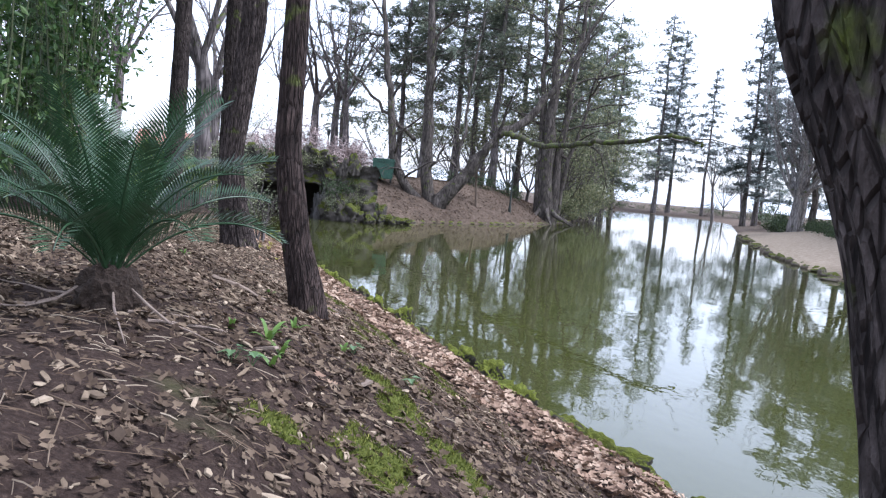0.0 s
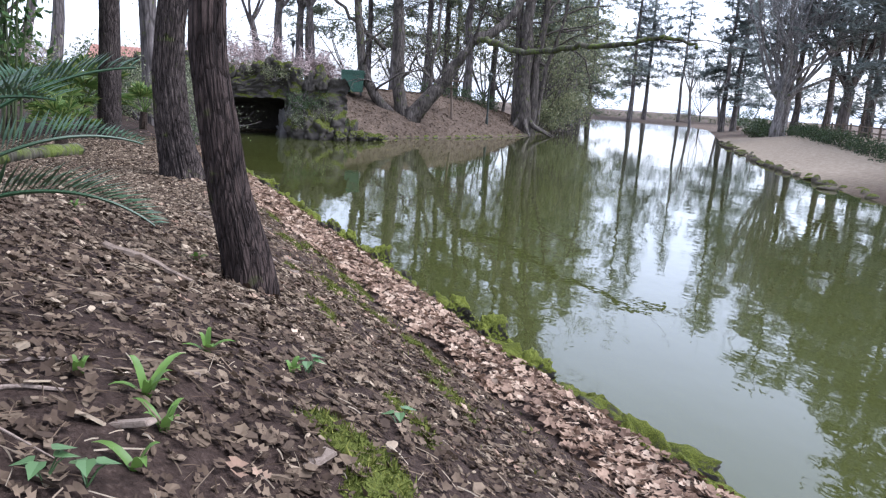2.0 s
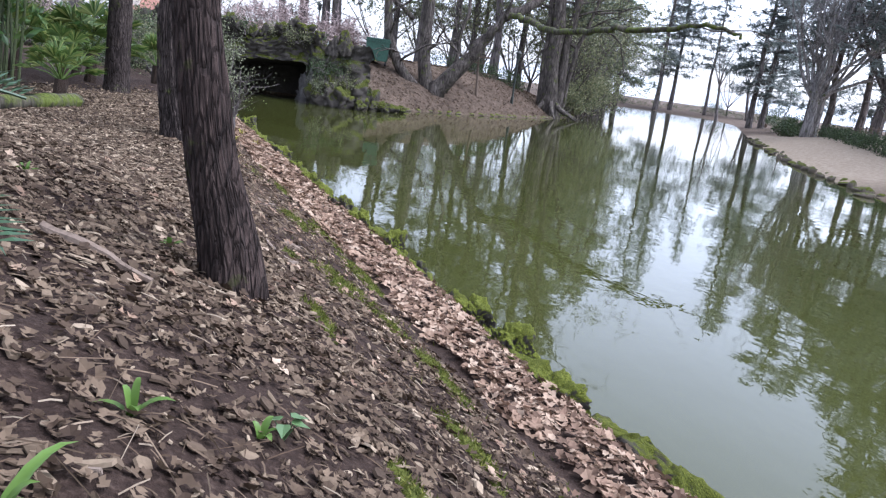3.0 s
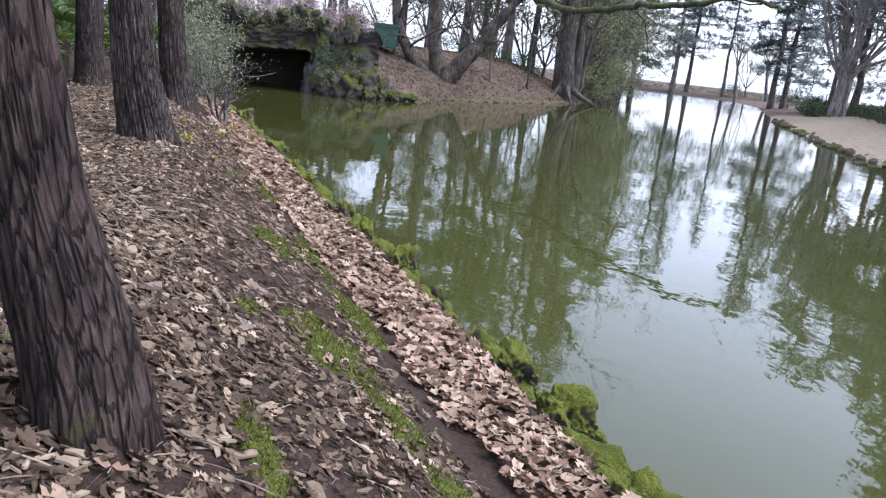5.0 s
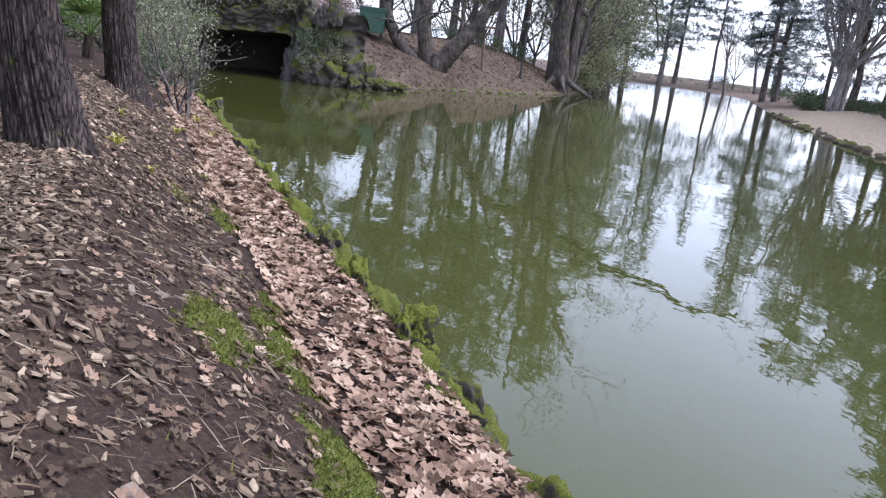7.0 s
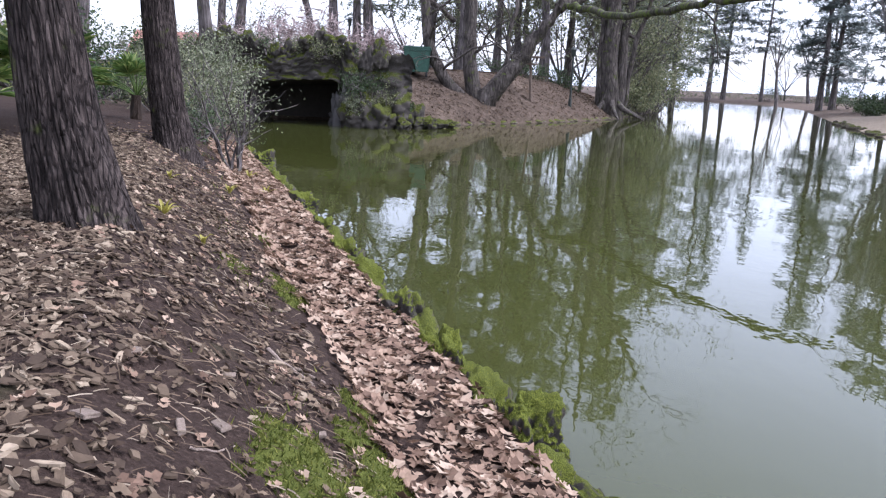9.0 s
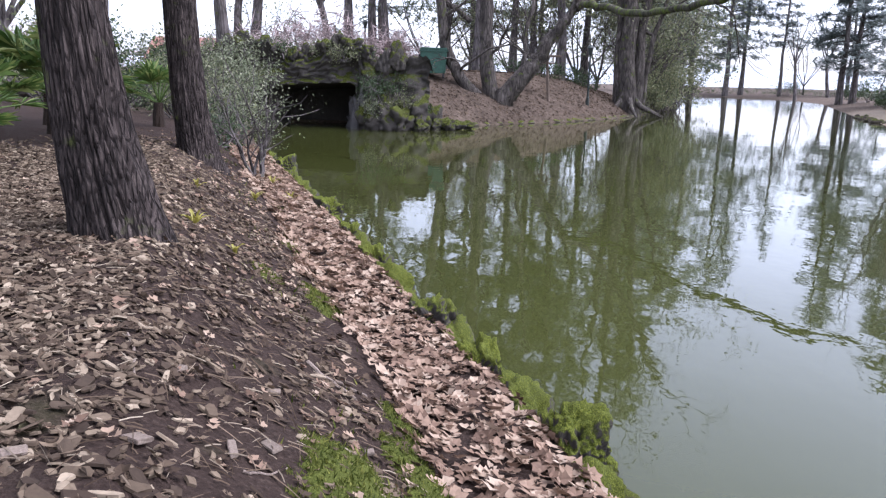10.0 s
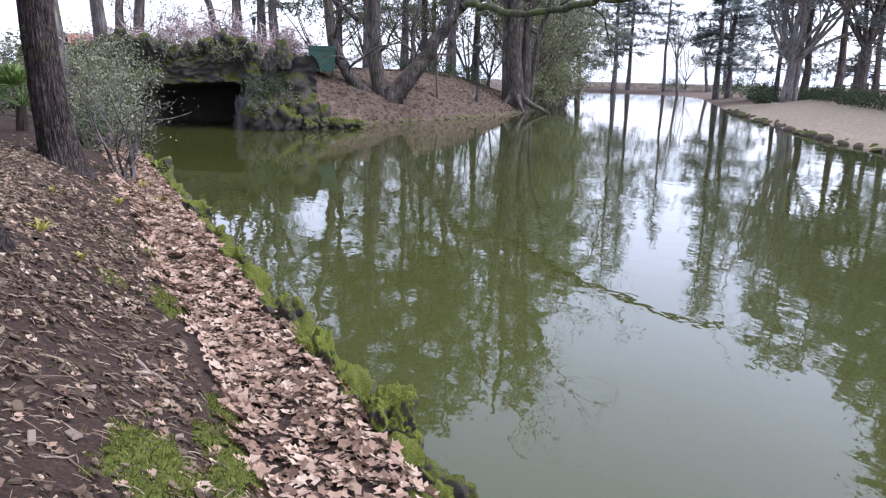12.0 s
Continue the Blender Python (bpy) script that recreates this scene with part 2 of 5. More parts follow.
M_BIN_DARK = simple("black_rubber", (0.02, 0.02, 0.02), (0.05, 0.05, 0.05), 9, 0.8, 0.2, 0.004)
M_IRON = simple("dark_green_iron", (0.015, 0.02, 0.017), (0.04, 0.05, 0.042), 9, 0.55, 0.3, 0.003, 0.5)
M_WOOD = simple("weathered_timber", (0.09, 0.065, 0.048), (0.22, 0.17, 0.13), 6, 0.9, 0.6, 0.01)
M_TILE = simple("red_clay_tile", (0.26, 0.125, 0.09), (0.42, 0.235, 0.18), 3, 0.85, 0.4, 0.01)
M_PLASTER = simple("pale_plaster", (0.60, 0.55, 0.47), (0.76, 0.71, 0.63), 1.5, 0.9, 0.2, 0.004)
M_GLASS = simple("dark_window", (0.02, 0.025, 0.03), (0.04, 0.05, 0.055), 2, 0.1, 0.02, 0.002, 0.6)
# aerial haze is painted into the hills' pale bluish grey
M_HILL_HAZE = simple("haze_pale_hill", (0.40, 0.43, 0.44), (0.52, 0.55, 0.56), 0.01, 1.0, 0.1, 0.5)
M_GLOBE = simple("milky_lamp_glass", (0.62, 0.63, 0.62), (0.74, 0.75, 0.74), 5, 0.3, 0.05, 0.002, 0.5)

# ---------------------------------------------------------------- building helpers
RNG = np.random.default_rng(7)


class Geo:
    """Collects vertices, triangles and quads of one mesh."""

    def __init__(self):
        self.v, self.f3, self.f4, self.n = [], [], [], 0

    def add(self, v, f3=None, f4=None):
        v = np.asarray(v, float).reshape(-1, 3)
        self.v.append(v)
        if f3 is not None and len(f3):
            self.f3.append(np.asarray(f3, int).reshape(-1, 3) + self.n)
        if f4 is not None and len(f4):
            self.f4.append(np.asarray(f4, int).reshape(-1, 4) + self.n)
        self.n += len(v)

    def mesh(self, name, material=None, smooth=False):
        me = bpy.data.meshes.new(name)
        v = np.concatenate(self.v) if self.v else np.zeros((0, 3))
        f3 = np.concatenate(self.f3) if self.f3 else np.zeros((0, 3), int)
        f4 = np.concatenate(self.f4) if self.f4 else np.zeros((0, 4), int)
        me.vertices.add(len(v))
        me.vertices.foreach_set("co", v.astype(np.float32).ravel())
        me.loops.add(f3.size + f4.size)
        me.loops.foreach_set("vertex_index", np.r_[f3.ravel(), f4.ravel()].astype(np.int32))
        starts = np.r_[np.arange(len(f3)) * 3, f3.size + np.arange(len(f4)) * 4]
        me.polygons.add(len(starts))
        me.polygons.foreach_set("loop_start", starts.astype(np.int32))
        me.polygons.foreach_set("use_smooth", np.full(len(starts), smooth))
        me.update(calc_edges=True)
        me.validate()
        if material:
            me.materials.append(material)
        return me


def part(name, geo, material, parent=None, label="", smooth=False, at=None):
    """Links a Geo, a bmesh or a mesh as one object, under a thing or part if one is given."""
    if isinstance(geo, Geo):
        me = geo.mesh(name, material, smooth)
    elif isinstance(geo, bmesh.types.BMesh):
        me = bpy.data.meshes.new(name)
        geo.to_mesh(me)
        geo.free()
        me.materials.append(material)
        me.polygons.foreach_set("use_smooth", [smooth] * len(me.polygons))
    else:
        me = geo
    ob = new(name, me)
    if at is not None:
        ob.matrix_basis = at
    ob.parent = parent
    return tagged(ob, label)


def thing(name, place, label, category, group="", kind="", rz=0.0):
    ob = new(name)
    ob.matrix_basis = pose(*place, 0, 0, rz)
    return tagged(ob, label, category, group, kind)


def tube(geo, path, radii, sides=8, cap=True, wobble=0.0):
    """A tapered tube along a path."""
    p = np.asarray(path, float)
    r = np.asarray(radii, float)
    t = np.gradient(p, axis=0)
    t /= np.linalg.norm(t, axis=1)[:, None] + 1e-9
    ref = np.array([1.0, 0, 0]) if abs(t[:, 0]).mean() < 0.7 else np.array([0, 1.0, 0])
    a = np.cross(t, ref)
    a /= np.linalg.norm(a, axis=1)[:, None] + 1e-9
    b = np.cross(t, a)
    ang = np.linspace(0, 2 * np.pi, sides, endpoint=False)
    ring = np.cos(ang)[None, :, None] * a[:, None] + np.sin(ang)[None, :, None] * b[:, None]
    rr = r[:, None] * (1 + wobble * RNG.normal(size=(len(p), sides)))
    v = p[:, None] + ring * rr[:, :, None]
    i, j = np.meshgrid(np.arange(len(p) - 1), np.arange(sides), indexing="ij")
    k = (j + 1) % sides
    f4 = np.stack([i * sides + j, (i + 1) * sides + j, (i + 1) * sides + k, i * sides + k], -1).reshape(-1, 4)
    v = v.reshape(-1, 3)
    f3 = []
    if cap:
        top = len(v)
        v = np.r_[v, p[-1:]]
        f3 = [[(len(p) - 1) * sides + m, top, (len(p) - 1) * sides + (m + 1) % sides] for m in range(sides)]
    geo.add(v, f3, f4)


def box(geo, lo, hi, m=None):
    x0, y0, z0 = lo
    x1, y1, z1 = hi
    v = np.array([(x0, y0, z0), (x1, y0, z0), (x1, y1, z0), (x0, y1, z0), (x0, y0, z1), (x1, y0, z1), (x1, y1, z1), (x0, y1, z1)], float)
    if m is not None:
        v = v @ np.array(m.to_3x3()).T + np.array(m.translation)
    geo.add(v, None, [(0, 3, 2, 1), (4, 5, 6, 7), (0, 1, 5, 4), (1, 2, 6, 5), (2, 3, 7, 6), (3, 0, 4, 7)])


def bevel_box(size, bevel=0.02, taper=1.0):
    bm = bmesh.new()
    bmesh.ops.create_cube(bm, size=1)
    for v in bm.verts:
        k = taper if v.co.z < 0 else 1.0
        v.co = Vector((v.co.x * size[0] * k, v.co.y * size[1] * k, (v.co.z + 0.5) * size[2]))
    bmesh.ops.bevel(bm, geom=bm.edges[:], offset=bevel, segments=2, affect='EDGES')
    return bm


def turns(n):
    """Random turns as an (n, 3, 3) array."""
    q = RNG.normal(size=(n, 4))
    q /= np.linalg.norm(q, axis=1)[:, None]
    w, x, y, z = q.T
    return np.stack([1 - 2 * (y * y + z * z), 2 * (x * y - z * w), 2 * (x * z + y * w), 2 * (x * y + z * w), 1 - 2 * (x * x + z * z), 2 * (y * z - x * w),
                     2 * (x * z - y * w), 2 * (y * z + x * w), 1 - 2 * (x * x + y * y)], -1).reshape(-1, 3, 3)


def spins(n, tilt=0.3):
    """Turns about z with a small tilt."""
    a, b, c = RNG.uniform(0, 2 * np.pi, n), RNG.normal(0, tilt, n), RNG.normal(0, tilt, n)
    ca, sa, cb, sb, cc, sc = np.cos(a), np.sin(a), np.cos(b), np.sin(b), np.cos(c), np.sin(c)
    o = np.zeros(n)
    e = o + 1
    rz = np.stack([ca, -sa, o, sa, ca, o, o, o, e], -1).reshape(-1, 3, 3)
    rx = np.stack([e, o, o, o, cb, -sb, o, sb, cb], -1).reshape(-1, 3, 3)
    ry = np.stack([cc, o, sc, o, e, o, -sc, o, cc], -1).reshape(-1, 3, 3)
    return rx @ ry @ rz


def scatter(geo, tv, tf, places, rots, scales):
    """Copies of one small triangle template at many places."""
    tv, tf = np.asarray(tv, float), np.asarray(tf, int)
    n = len(places)
    s = np.asarray(scales, float)
    s = s[:, None, None] if s.ndim == 1 else s[:, None, :]
    v = (tv[None] * s) @ np.transpose(rots, (0, 2, 1)) + np.asarray(places)[:, None]
    f = tf[None] + (np.arange(n) * len(tv))[:, None, None]
    geo.add(v.reshape(-1, 3), f.reshape(-1, 3))


LEAF = ([(-0.5, 0, 0), (0, -0.22, 0.05), (0.5, 0, 0), (0, 0.22, 0.05)], [(0, 1, 2), (0, 2, 3)])
NEEDLE = ([(0, -0.05, 0), (0, 0.05, 0), (1, 0, 0.0)], [(0, 1, 2)])


def spray_template(seed, blades=9, flat=0.25):
    """A flat fan of needle blades."""
    r = np.random.default_rng(seed)
    v, f = [], []
    for k in range(blades):
        a = r.uniform(0, 2 * np.pi)
        el = r.normal(0, flat)
        d = np.array([np.cos(a) * np.cos(el), np.sin(a) * np.cos(el), np.sin(el)])
        s = np.cross(d, (0, 0, 1))
        ln, w = r.uniform(0.5, 1.0), r.uniform(0.07, 0.13)
        o = r.normal(0, 0.12, 3)
        v += [o - s * w, o + s * w, o + d * ln]
        f.append((3 * k, 3 * k + 1, 3 * k + 2))
    return np.array(v), np.array(f)


SPRAYS = [spray_template(k) for k in range(5)]
TUFTS = [spray_template(20 + k, 10, 0.9) for k in range(4)]


def clumps(geo, places, size, templates, tilt=0.25):
    places = np.asarray(places)
    which = RNG.integers(0, len(templates), len(places))
    for k, (tv, tf) in enumerate(templates):
        sel = places[which == k]
        if len(sel):
            scatter(geo, tv, tf, sel, spins(len(sel), tilt), size * RNG.uniform(0.6, 1.25, len(sel)))


def leaf_cloud(geo, centres, spread, count, size):
    """Many single leaves round each centre."""
    c = np.repeat(np.asarray(centres), count, axis=0)
    p = c + RNG.normal(size=c.shape) * spread
    scatter(geo, *LEAF, p, turns(len(p)), size * RNG.uniform(0.6, 1.3, len(p)))


def limb(start, way, length, bend=0.25, n=6, rise=0.0):
    """A crooked path."""
    p = [np.array(start, float)]
    d = np.array(way, float)
    d /= np.linalg.norm(d)
    for _ in range(n):
        d = d + RNG.normal(0, bend, 3) + np.array((0, 0, rise))
        d /= np.linalg.norm(d)
        p.append(p[-1] + d * length / n)
    return np.array(p)


def ramify(geo, path, r0, r1, level, tips, spread=0.9, kids=4, sides=6, shorten=0.6, rise=0.05, bend=0.22):
    """Adds a limb and its twigs; the outermost points go into tips."""
    tube(geo, path, np.linspace(r0, r1, len(path)), max(3, sides), True)
    if level == 0:
        tips.extend(path[len(path) // 2:])
        return
    length = np.linalg.norm(np.diff(path, axis=0), axis=1).sum()
    for k in range(kids):
        u = 0.3 + 0.7 * (k + RNG.uniform(0, 0.8)) / kids
        i = min(int(u * (len(path) - 1)), len(path) - 2)
        w = u * (len(path) - 1) - i
        s = path[i] * (1 - w) + path[i + 1] * w
        d = path[i + 1] - path[i]
        d = d / np.linalg.norm(d) + RNG.normal(0, spread, 3) * np.array((1, 1, 0.7))
        ramify(geo, limb(s, d, length * shorten * RNG.uniform(0.7, 1.1), bend, max(3, len(path) - 2), rise), max(r1 * 0.9, r0 * 0.42 * (1.15 - u * 0.6)),
               max(0.004, r1 * 0.45), level - 1, tips, spread, kids, sides - 1, shorten, rise, bend)


# ---------------------------------------------------------------- the lie of the land
NEAR_SHORE = [(3.2, -9), (2.5, -4), (2.25, 0), (2.2, 2.5), (2.05, 4.2), (1.72, 5.27), (1.27, 6.3), (0.85, 7.3), (0.52, 8.2), (0.20, 9.1), (-0.12, 9.9), (-0.33, 10.5),
              (-0.55, 11.1), (-0.9, 12.0), (-1.27, 12.9), (-1.85, 14.5), (-2.8, 17.0), (-3.65, 19.2), (-4.45, 21.3), (-6.0, 25.5)]
FAR_SHORE = [(-7.9, 29.5), (-8.3, 33.0), (-8.3, 37.2), (-4.9, 37.2), (-4.75, 33.6), (-2.5, 35.0), (-0.1, 39.0), (3.2, 42.8), (7.0, 49.0), (12.0, 62.0), (14.6, 70.0), (14.0, 80), (16, 100), (26, 128),
             (36, 140), (47, 134), (41, 105), (35, 88), (29.0, 72.0), (24.6, 60.0), (20.2, 47.0), (17.0, 37.0), (15.0, 29.0), (13.6, 23.0), (12.5, 12.0), (12.0, -9)]
POND = np.array(NEAR_SHORE + FAR_SHORE, float)
NEAR = np.array(NEAR_SHORE, float)
PROFILE_D = [0.0, 0.12, 0.7, 0.88, 1.32, 1.7, 1.95, 2.4, 2.75, 3.4, 6.0, 15.0]
PROFILE_Z = [0.10, 0.19, 0.26, 0.38, 0.60, 0.80, 0.92, 1.10, 1.25, 1.42, 1.55, 1.75]


def line_distance(p, line, closed):
    q = np.r_[line, line[:1]] if closed else line
    best = np.full(len(p), 1e9)
    for a, b in zip(q[:-1], q[1:]):
        ab = b - a
        u = np.clip(((p - a) @ ab) / (ab @ ab), 0, 1)
        best = np.minimum(best, np.linalg.norm(p - a - u[:, None] * ab, axis=1))
    return best


def in_pond(p):
    inside = np.zeros(len(p), bool)
    for a, b in zip(POND, np.roll(POND, -1, axis=0)):
        cross = (a[1] > p[:, 1]) != (b[1] > p[:, 1])
        with np.errstate(divide="ignore", invalid="ignore"):
            x = (b[0] - a[0]) * (p[:, 1] - a[1]) / (b[1] - a[1]) + a[0]
        inside ^= cross & (p[:, 0] < x)
    return inside


def smooth(x, a, b):
    u = np.clip((x - a) / (b - a), 0, 1)
    return u * u * (3 - 2 * u)


def bell(p, x, y, s):
    return np.exp(-((p[:, 0] - x) ** 2 + (p[:, 1] - y) ** 2) / (2 * s * s))


def lumps(p, size, seed=0.0):
    """Soft unevenness from a few waves."""
    x, y = p[:, 0] / size + seed, p[:, 1] / size
    return (np.sin(1.7 * x + 0.6 * y) * np.sin(1.3 * y - 0.8 * x + 1.1) + 0.5 * np.sin(3.9 * x - 1.2 * y + 2) * np.sin(3.1 * y + 0.7 * x) + 0.25 * np.sin(8.3 * x + y) * np.sin(7.1 * y - 2 * x)) / 1.75


def land(p):
    """The height of the ground at points (x, y)."""
    p = np.asarray(p, float).reshape(-1, 2)
    inside = in_pond(p)
    d = line_distance(p, POND, True)
    dn = line_distance(p, NEAR, False)
    near = np.interp(dn, PROFILE_D, PROFILE_Z)
    low = np.minimum(near, 0.86 + 0.05 * np.maximum(dn - 1.9, 0) + 0.02 * (near > 0.86))
    near = near + (low - near) * smooth(p[:, 1], 6.5, 9.5)
    near = near + 0.035 * lumps(p, 0.8) * smooth(dn, 0.2, 1.2) + 0.012 * lumps(p, 0.22, 3)
    top = 0.75 + 2.4 * bell(p, 2.0, 50, 10) + 0.7 * bell(p, -6, 43, 5) + 0.9 * bell(p, -20, 45, 18) + 0.3 * bell(p, 45, 110, 30) + 0.75 * bell(p, 27, 54, 6) + 0.5 * bell(p, 24, 40, 6)
    far = 0.10 + top * (1 - np.exp(-d / (4.6 + 0.12 * np.maximum(p[:, 1] - 50, 0)))) + 0.06 * lumps(p, 2.5) * smooth(d, 0.3, 3)
    far = np.where((p[:, 0] < 12) & (far > 2.1), 2.1 + 0.12 * (far - 2.1), far)
    west = (1 - smooth(p[:, 1], 22, 31)) * (p[:, 0] < 7)
    z = far + (near - far) * west
    deep = np.where(west > 0.3, np.minimum(0.55, 0.10 + 1.2 * d), np.minimum(0.9, 0.22 * d))
    return np.where(inside, 0.02 - deep, z)


def lz(x, y):
    return float(land([(x, y)])[0])


def steps(*spans):
    out = []
    for a, b, s in spans:
        out.append(np.arange(a, b, s))
    return np.concatenate(out + [[spans[-1][1]]])


def build_ground():
    xs = steps((-900, -100, 100), (-100, -20, 8), (-20, -7, 0.6), (-7, -4.4, 0.16), (-4.4, 2.6, 0.06), (2.6, 5, 0.4), (5, 34, 0.7), (34, 60, 2), (60, 120, 10), (120, 900, 130))
    ys = steps((-900, -60, 120), (-60, -4, 4), (-4, 1, 0.3), (1, 14, 0.06), (14, 23, 0.12), (23, 52, 0.4), (52, 75, 0.8), (75, 145, 2.5), (145, 240, 12), (240, 1200, 160))
    gx, gy = np.meshgrid(xs, ys, indexing="ij")
    p = np.stack([gx.ravel(), gy.ravel()], 1)
    g = Geo()
    i, j = np.meshgrid(np.arange(len(xs) - 1), np.arange(len(ys) - 1), indexing="ij")
    n = len(ys)
    g.add(np.c_[p, land(p)], None, np.stack([i * n + j, (i + 1) * n + j, (i + 1) * n + j + 1, i * n + j + 1], -1).reshape(-1, 4))
    ob = part("ground", g, M_GROUND, smooth=True)
    tagged(ob, "brown woodland soil sloping down to the pond", "ground", kind="structure")
    w = Geo()
    w.add([(-14, -12, 0), (14, -12, 0), (14, 22, 0), (-14, 22, 0), (60, 22, 0), (60, 150, 0), (-14, 150, 0)], None, [(0, 1, 2, 3), (3, 4, 5, 6)])
    wob = part("water", w, M_WATER)
    tagged(wob, "still murky green pond water reflecting the trees", "water", kind="structure")


build_ground()


# ---------------------------------------------------------------- near trunks
def bark_trunk(name, place, path, radii, label, crown_label="", sides=180, rings=170, ridge=0.065, group="tall trees on the bank", material=None):
    """A tall trunk with raised ridges of bark and a flared foot; path and radii run upwards from the foot."""
    ob = thing(name, place, label, "tree", group)
    h = np.array([q[2] for q in path])
    t = np.unique(np.r_[np.linspace(h[0], min(h[-1], 4.5), rings), np.linspace(min(h[-1], 4.5), h[-1], 24)])
    cx, cy = np.interp(t, h, [q[0] for q in path]), np.interp(t, h, [q[1] for q in path])
    k = np.array([0.25, 0.5, 0.25])
    for _ in range(12):
        cx[1:-1], cy[1:-1] = np.convolve(cx, k, "valid"), np.convolve(cy, k, "valid")
    rr = np.interp(t, h, radii)
    ang = np.linspace(0, 2 * np.pi, sides, endpoint=False)
    v = np.zeros((len(t), sides, 3))
    seed = RNG.uniform(0, 50)
    for i, z in enumerate(t):
        for j, a in enumerate(ang):
            ca, sa = math.cos(a), math.sin(a)
            n1 = noise.noise(Vector((ca * 9 + seed + 0.25 * z, sa * 9, z * 1.3)))
            n2 = noise.noise(Vector((ca * 20 + seed + 0.5 * z, sa * 20, z * 3.5 + 9)))
            lobes = 0.10 * math.sin(3 * a + seed) * math.exp(-(z - t[0]) * 2.2)
            r = rr[i] * (1 + lobes + ridge * (1.7 * min(abs(n1) * 3.2, 1) - 1.0) + 0.6 * ridge * n2)
            v[i, j] = cx[i] + r * ca, cy[i] + r * sa, z
    g = Geo()
    i, j = np.meshgrid(np.arange(len(t) - 1), np.arange(sides), indexing="ij")
    m = (j + 1) % sides
    g.add(v.reshape(-1, 3), None, np.stack([i * sides + j, i * sides + m, (i + 1) * sides + m, (i + 1) * sides + j], -1).reshape(-1, 4))
    part("trunk", g, material or M_BARK, ob, smooth=True)
    return ob


def high_crown(ob, top, r0, length=4.0, count=9, low=0.55, label="", needle=True):
    """Limbs and needles far up a trunk."""
    wood, green, tips = Geo(), Geo(), []
    for k in range(count):
        z = top[2] * (low + (1 - low) * (k + 0.5) / count)
        a = k * 2.4 + RNG.uniform(-0.4, 0.4)
        ramify(wood, limb((top[0] * z / top[2], top[1] * z / top[2], z), (math.cos(a), math.sin(a), 0.15), length * (1.15 - 0.7 * k / count), 0.12, 6), r0 * 0.35, 0.012, 1, tips, 0.6, 6, 6)
    part("branch", wood, M_BARK, ob)
    if needle:
        clumps(green, tips, 0.42, SPRAYS)
        clumps(green, np.array(tips) + RNG.normal(0, 0.25, (len(tips), 3)), 0.42, SPRAYS)
        part("crown", green, M_NEEDLE, ob)


z1 = lz(-0.86, 5.70)
t1 = bark_trunk("tree", (-0.86, 5.70, z1 + 0.03), [(0.01, 0, -0.15), (-0.01, 0.0, 0.1), (-0.13, 0.0, 0.55), (-0.235, 0, 1.2), (-0.235, 0.0, 2.2), (-0.27, 0.05, 12.0)],
                [0.16, 0.135, 0.106, 0.093, 0.085, 0.06], "slim dark leaning trunk with reddish ridged bark", ridge=0.045, material=M_BARK_RED)
high_crown(t1, (-0.25, 0.05, 12.0), 0.10, 2.6, 8, 0.6)
z2 = lz(-2.74, 11.35)
t2 = bark_trunk("tree", (-2.74, 11.35, z2), [(0.0, 0, -0.2), (-0.07, 0.0, 0.12), (-0.18, 0.0, 0.6), (-0.26, 0, 1.3), (-0.06, 0, 3.2), (0.15, 0.1, 15.0)],
                [0.31, 0.245, 0.20, 0.165, 0.17, 0.10], "thick trunk with deep vertical ridges of brown bark", ridge=0.07)
high_crown(t2, (-0.05, 0.1, 15.0), 0.2, 3.6, 10, 0.5)
z3 = lz(-4.36, 16.95)
t3 = bark_trunk("tree", (-4.36, 16.95, z3), [(0.03, 0, -0.2), (-0.02, 0.0, 0.12), (-0.10, 0.0, 0.6), (-0.18, 0, 1.8), (-0.2, 0, 4.0), (-0.3, 0.1, 16.0)],
                [0.33, 0.25, 0.21, 0.195, 0.20, 0.10], "dark trunk standing at the foot of the bank", sides=130, rings=90, ridge=0.06)
high_crown(t3, (-0.3, 0.1, 16.0), 0.2, 3.6, 10, 0.5)
zb = lz(-5.4, 16.0)
tb = bark_trunk("tree", (-5.4, 16.0, zb), [(0, 0, -0.2), (0, 0, 0.2), (0.02, 0, 2), (0.1, 0, 14.0)], [0.26, 0.2, 0.17, 0.08], "straight dark trunk among the fan palms", sides=40, rings=60)
high_crown(tb, (0.1, 0, 14.0), 0.15, 3.2, 9, 0.5)
z0 = lz(0.98, 1.25)
t0 = bark_trunk("tree", (0.98, 1.25, z0), [(0.2, 0, -0.2), (0.18, 0, 0.4), (0.12, 0.0, 1.0), (0.0, 0, 1.45), (-0.20, 0.0, 1.85), (-0.65, -0.1, 5.0), (-0.3, 0, 9.0)],
                [0.36, 0.30, 0.27, 0.25, 0.24, 0.17, 0.06], "dark leaning trunk with rough lichen-spotted bark beside the water", ridge=0.06, material=M_BARK_LICHEN)
high_crown(t0, (-0.3, 0.0, 9.0), 0.12, 3.0, 7, 0.5, needle=False)


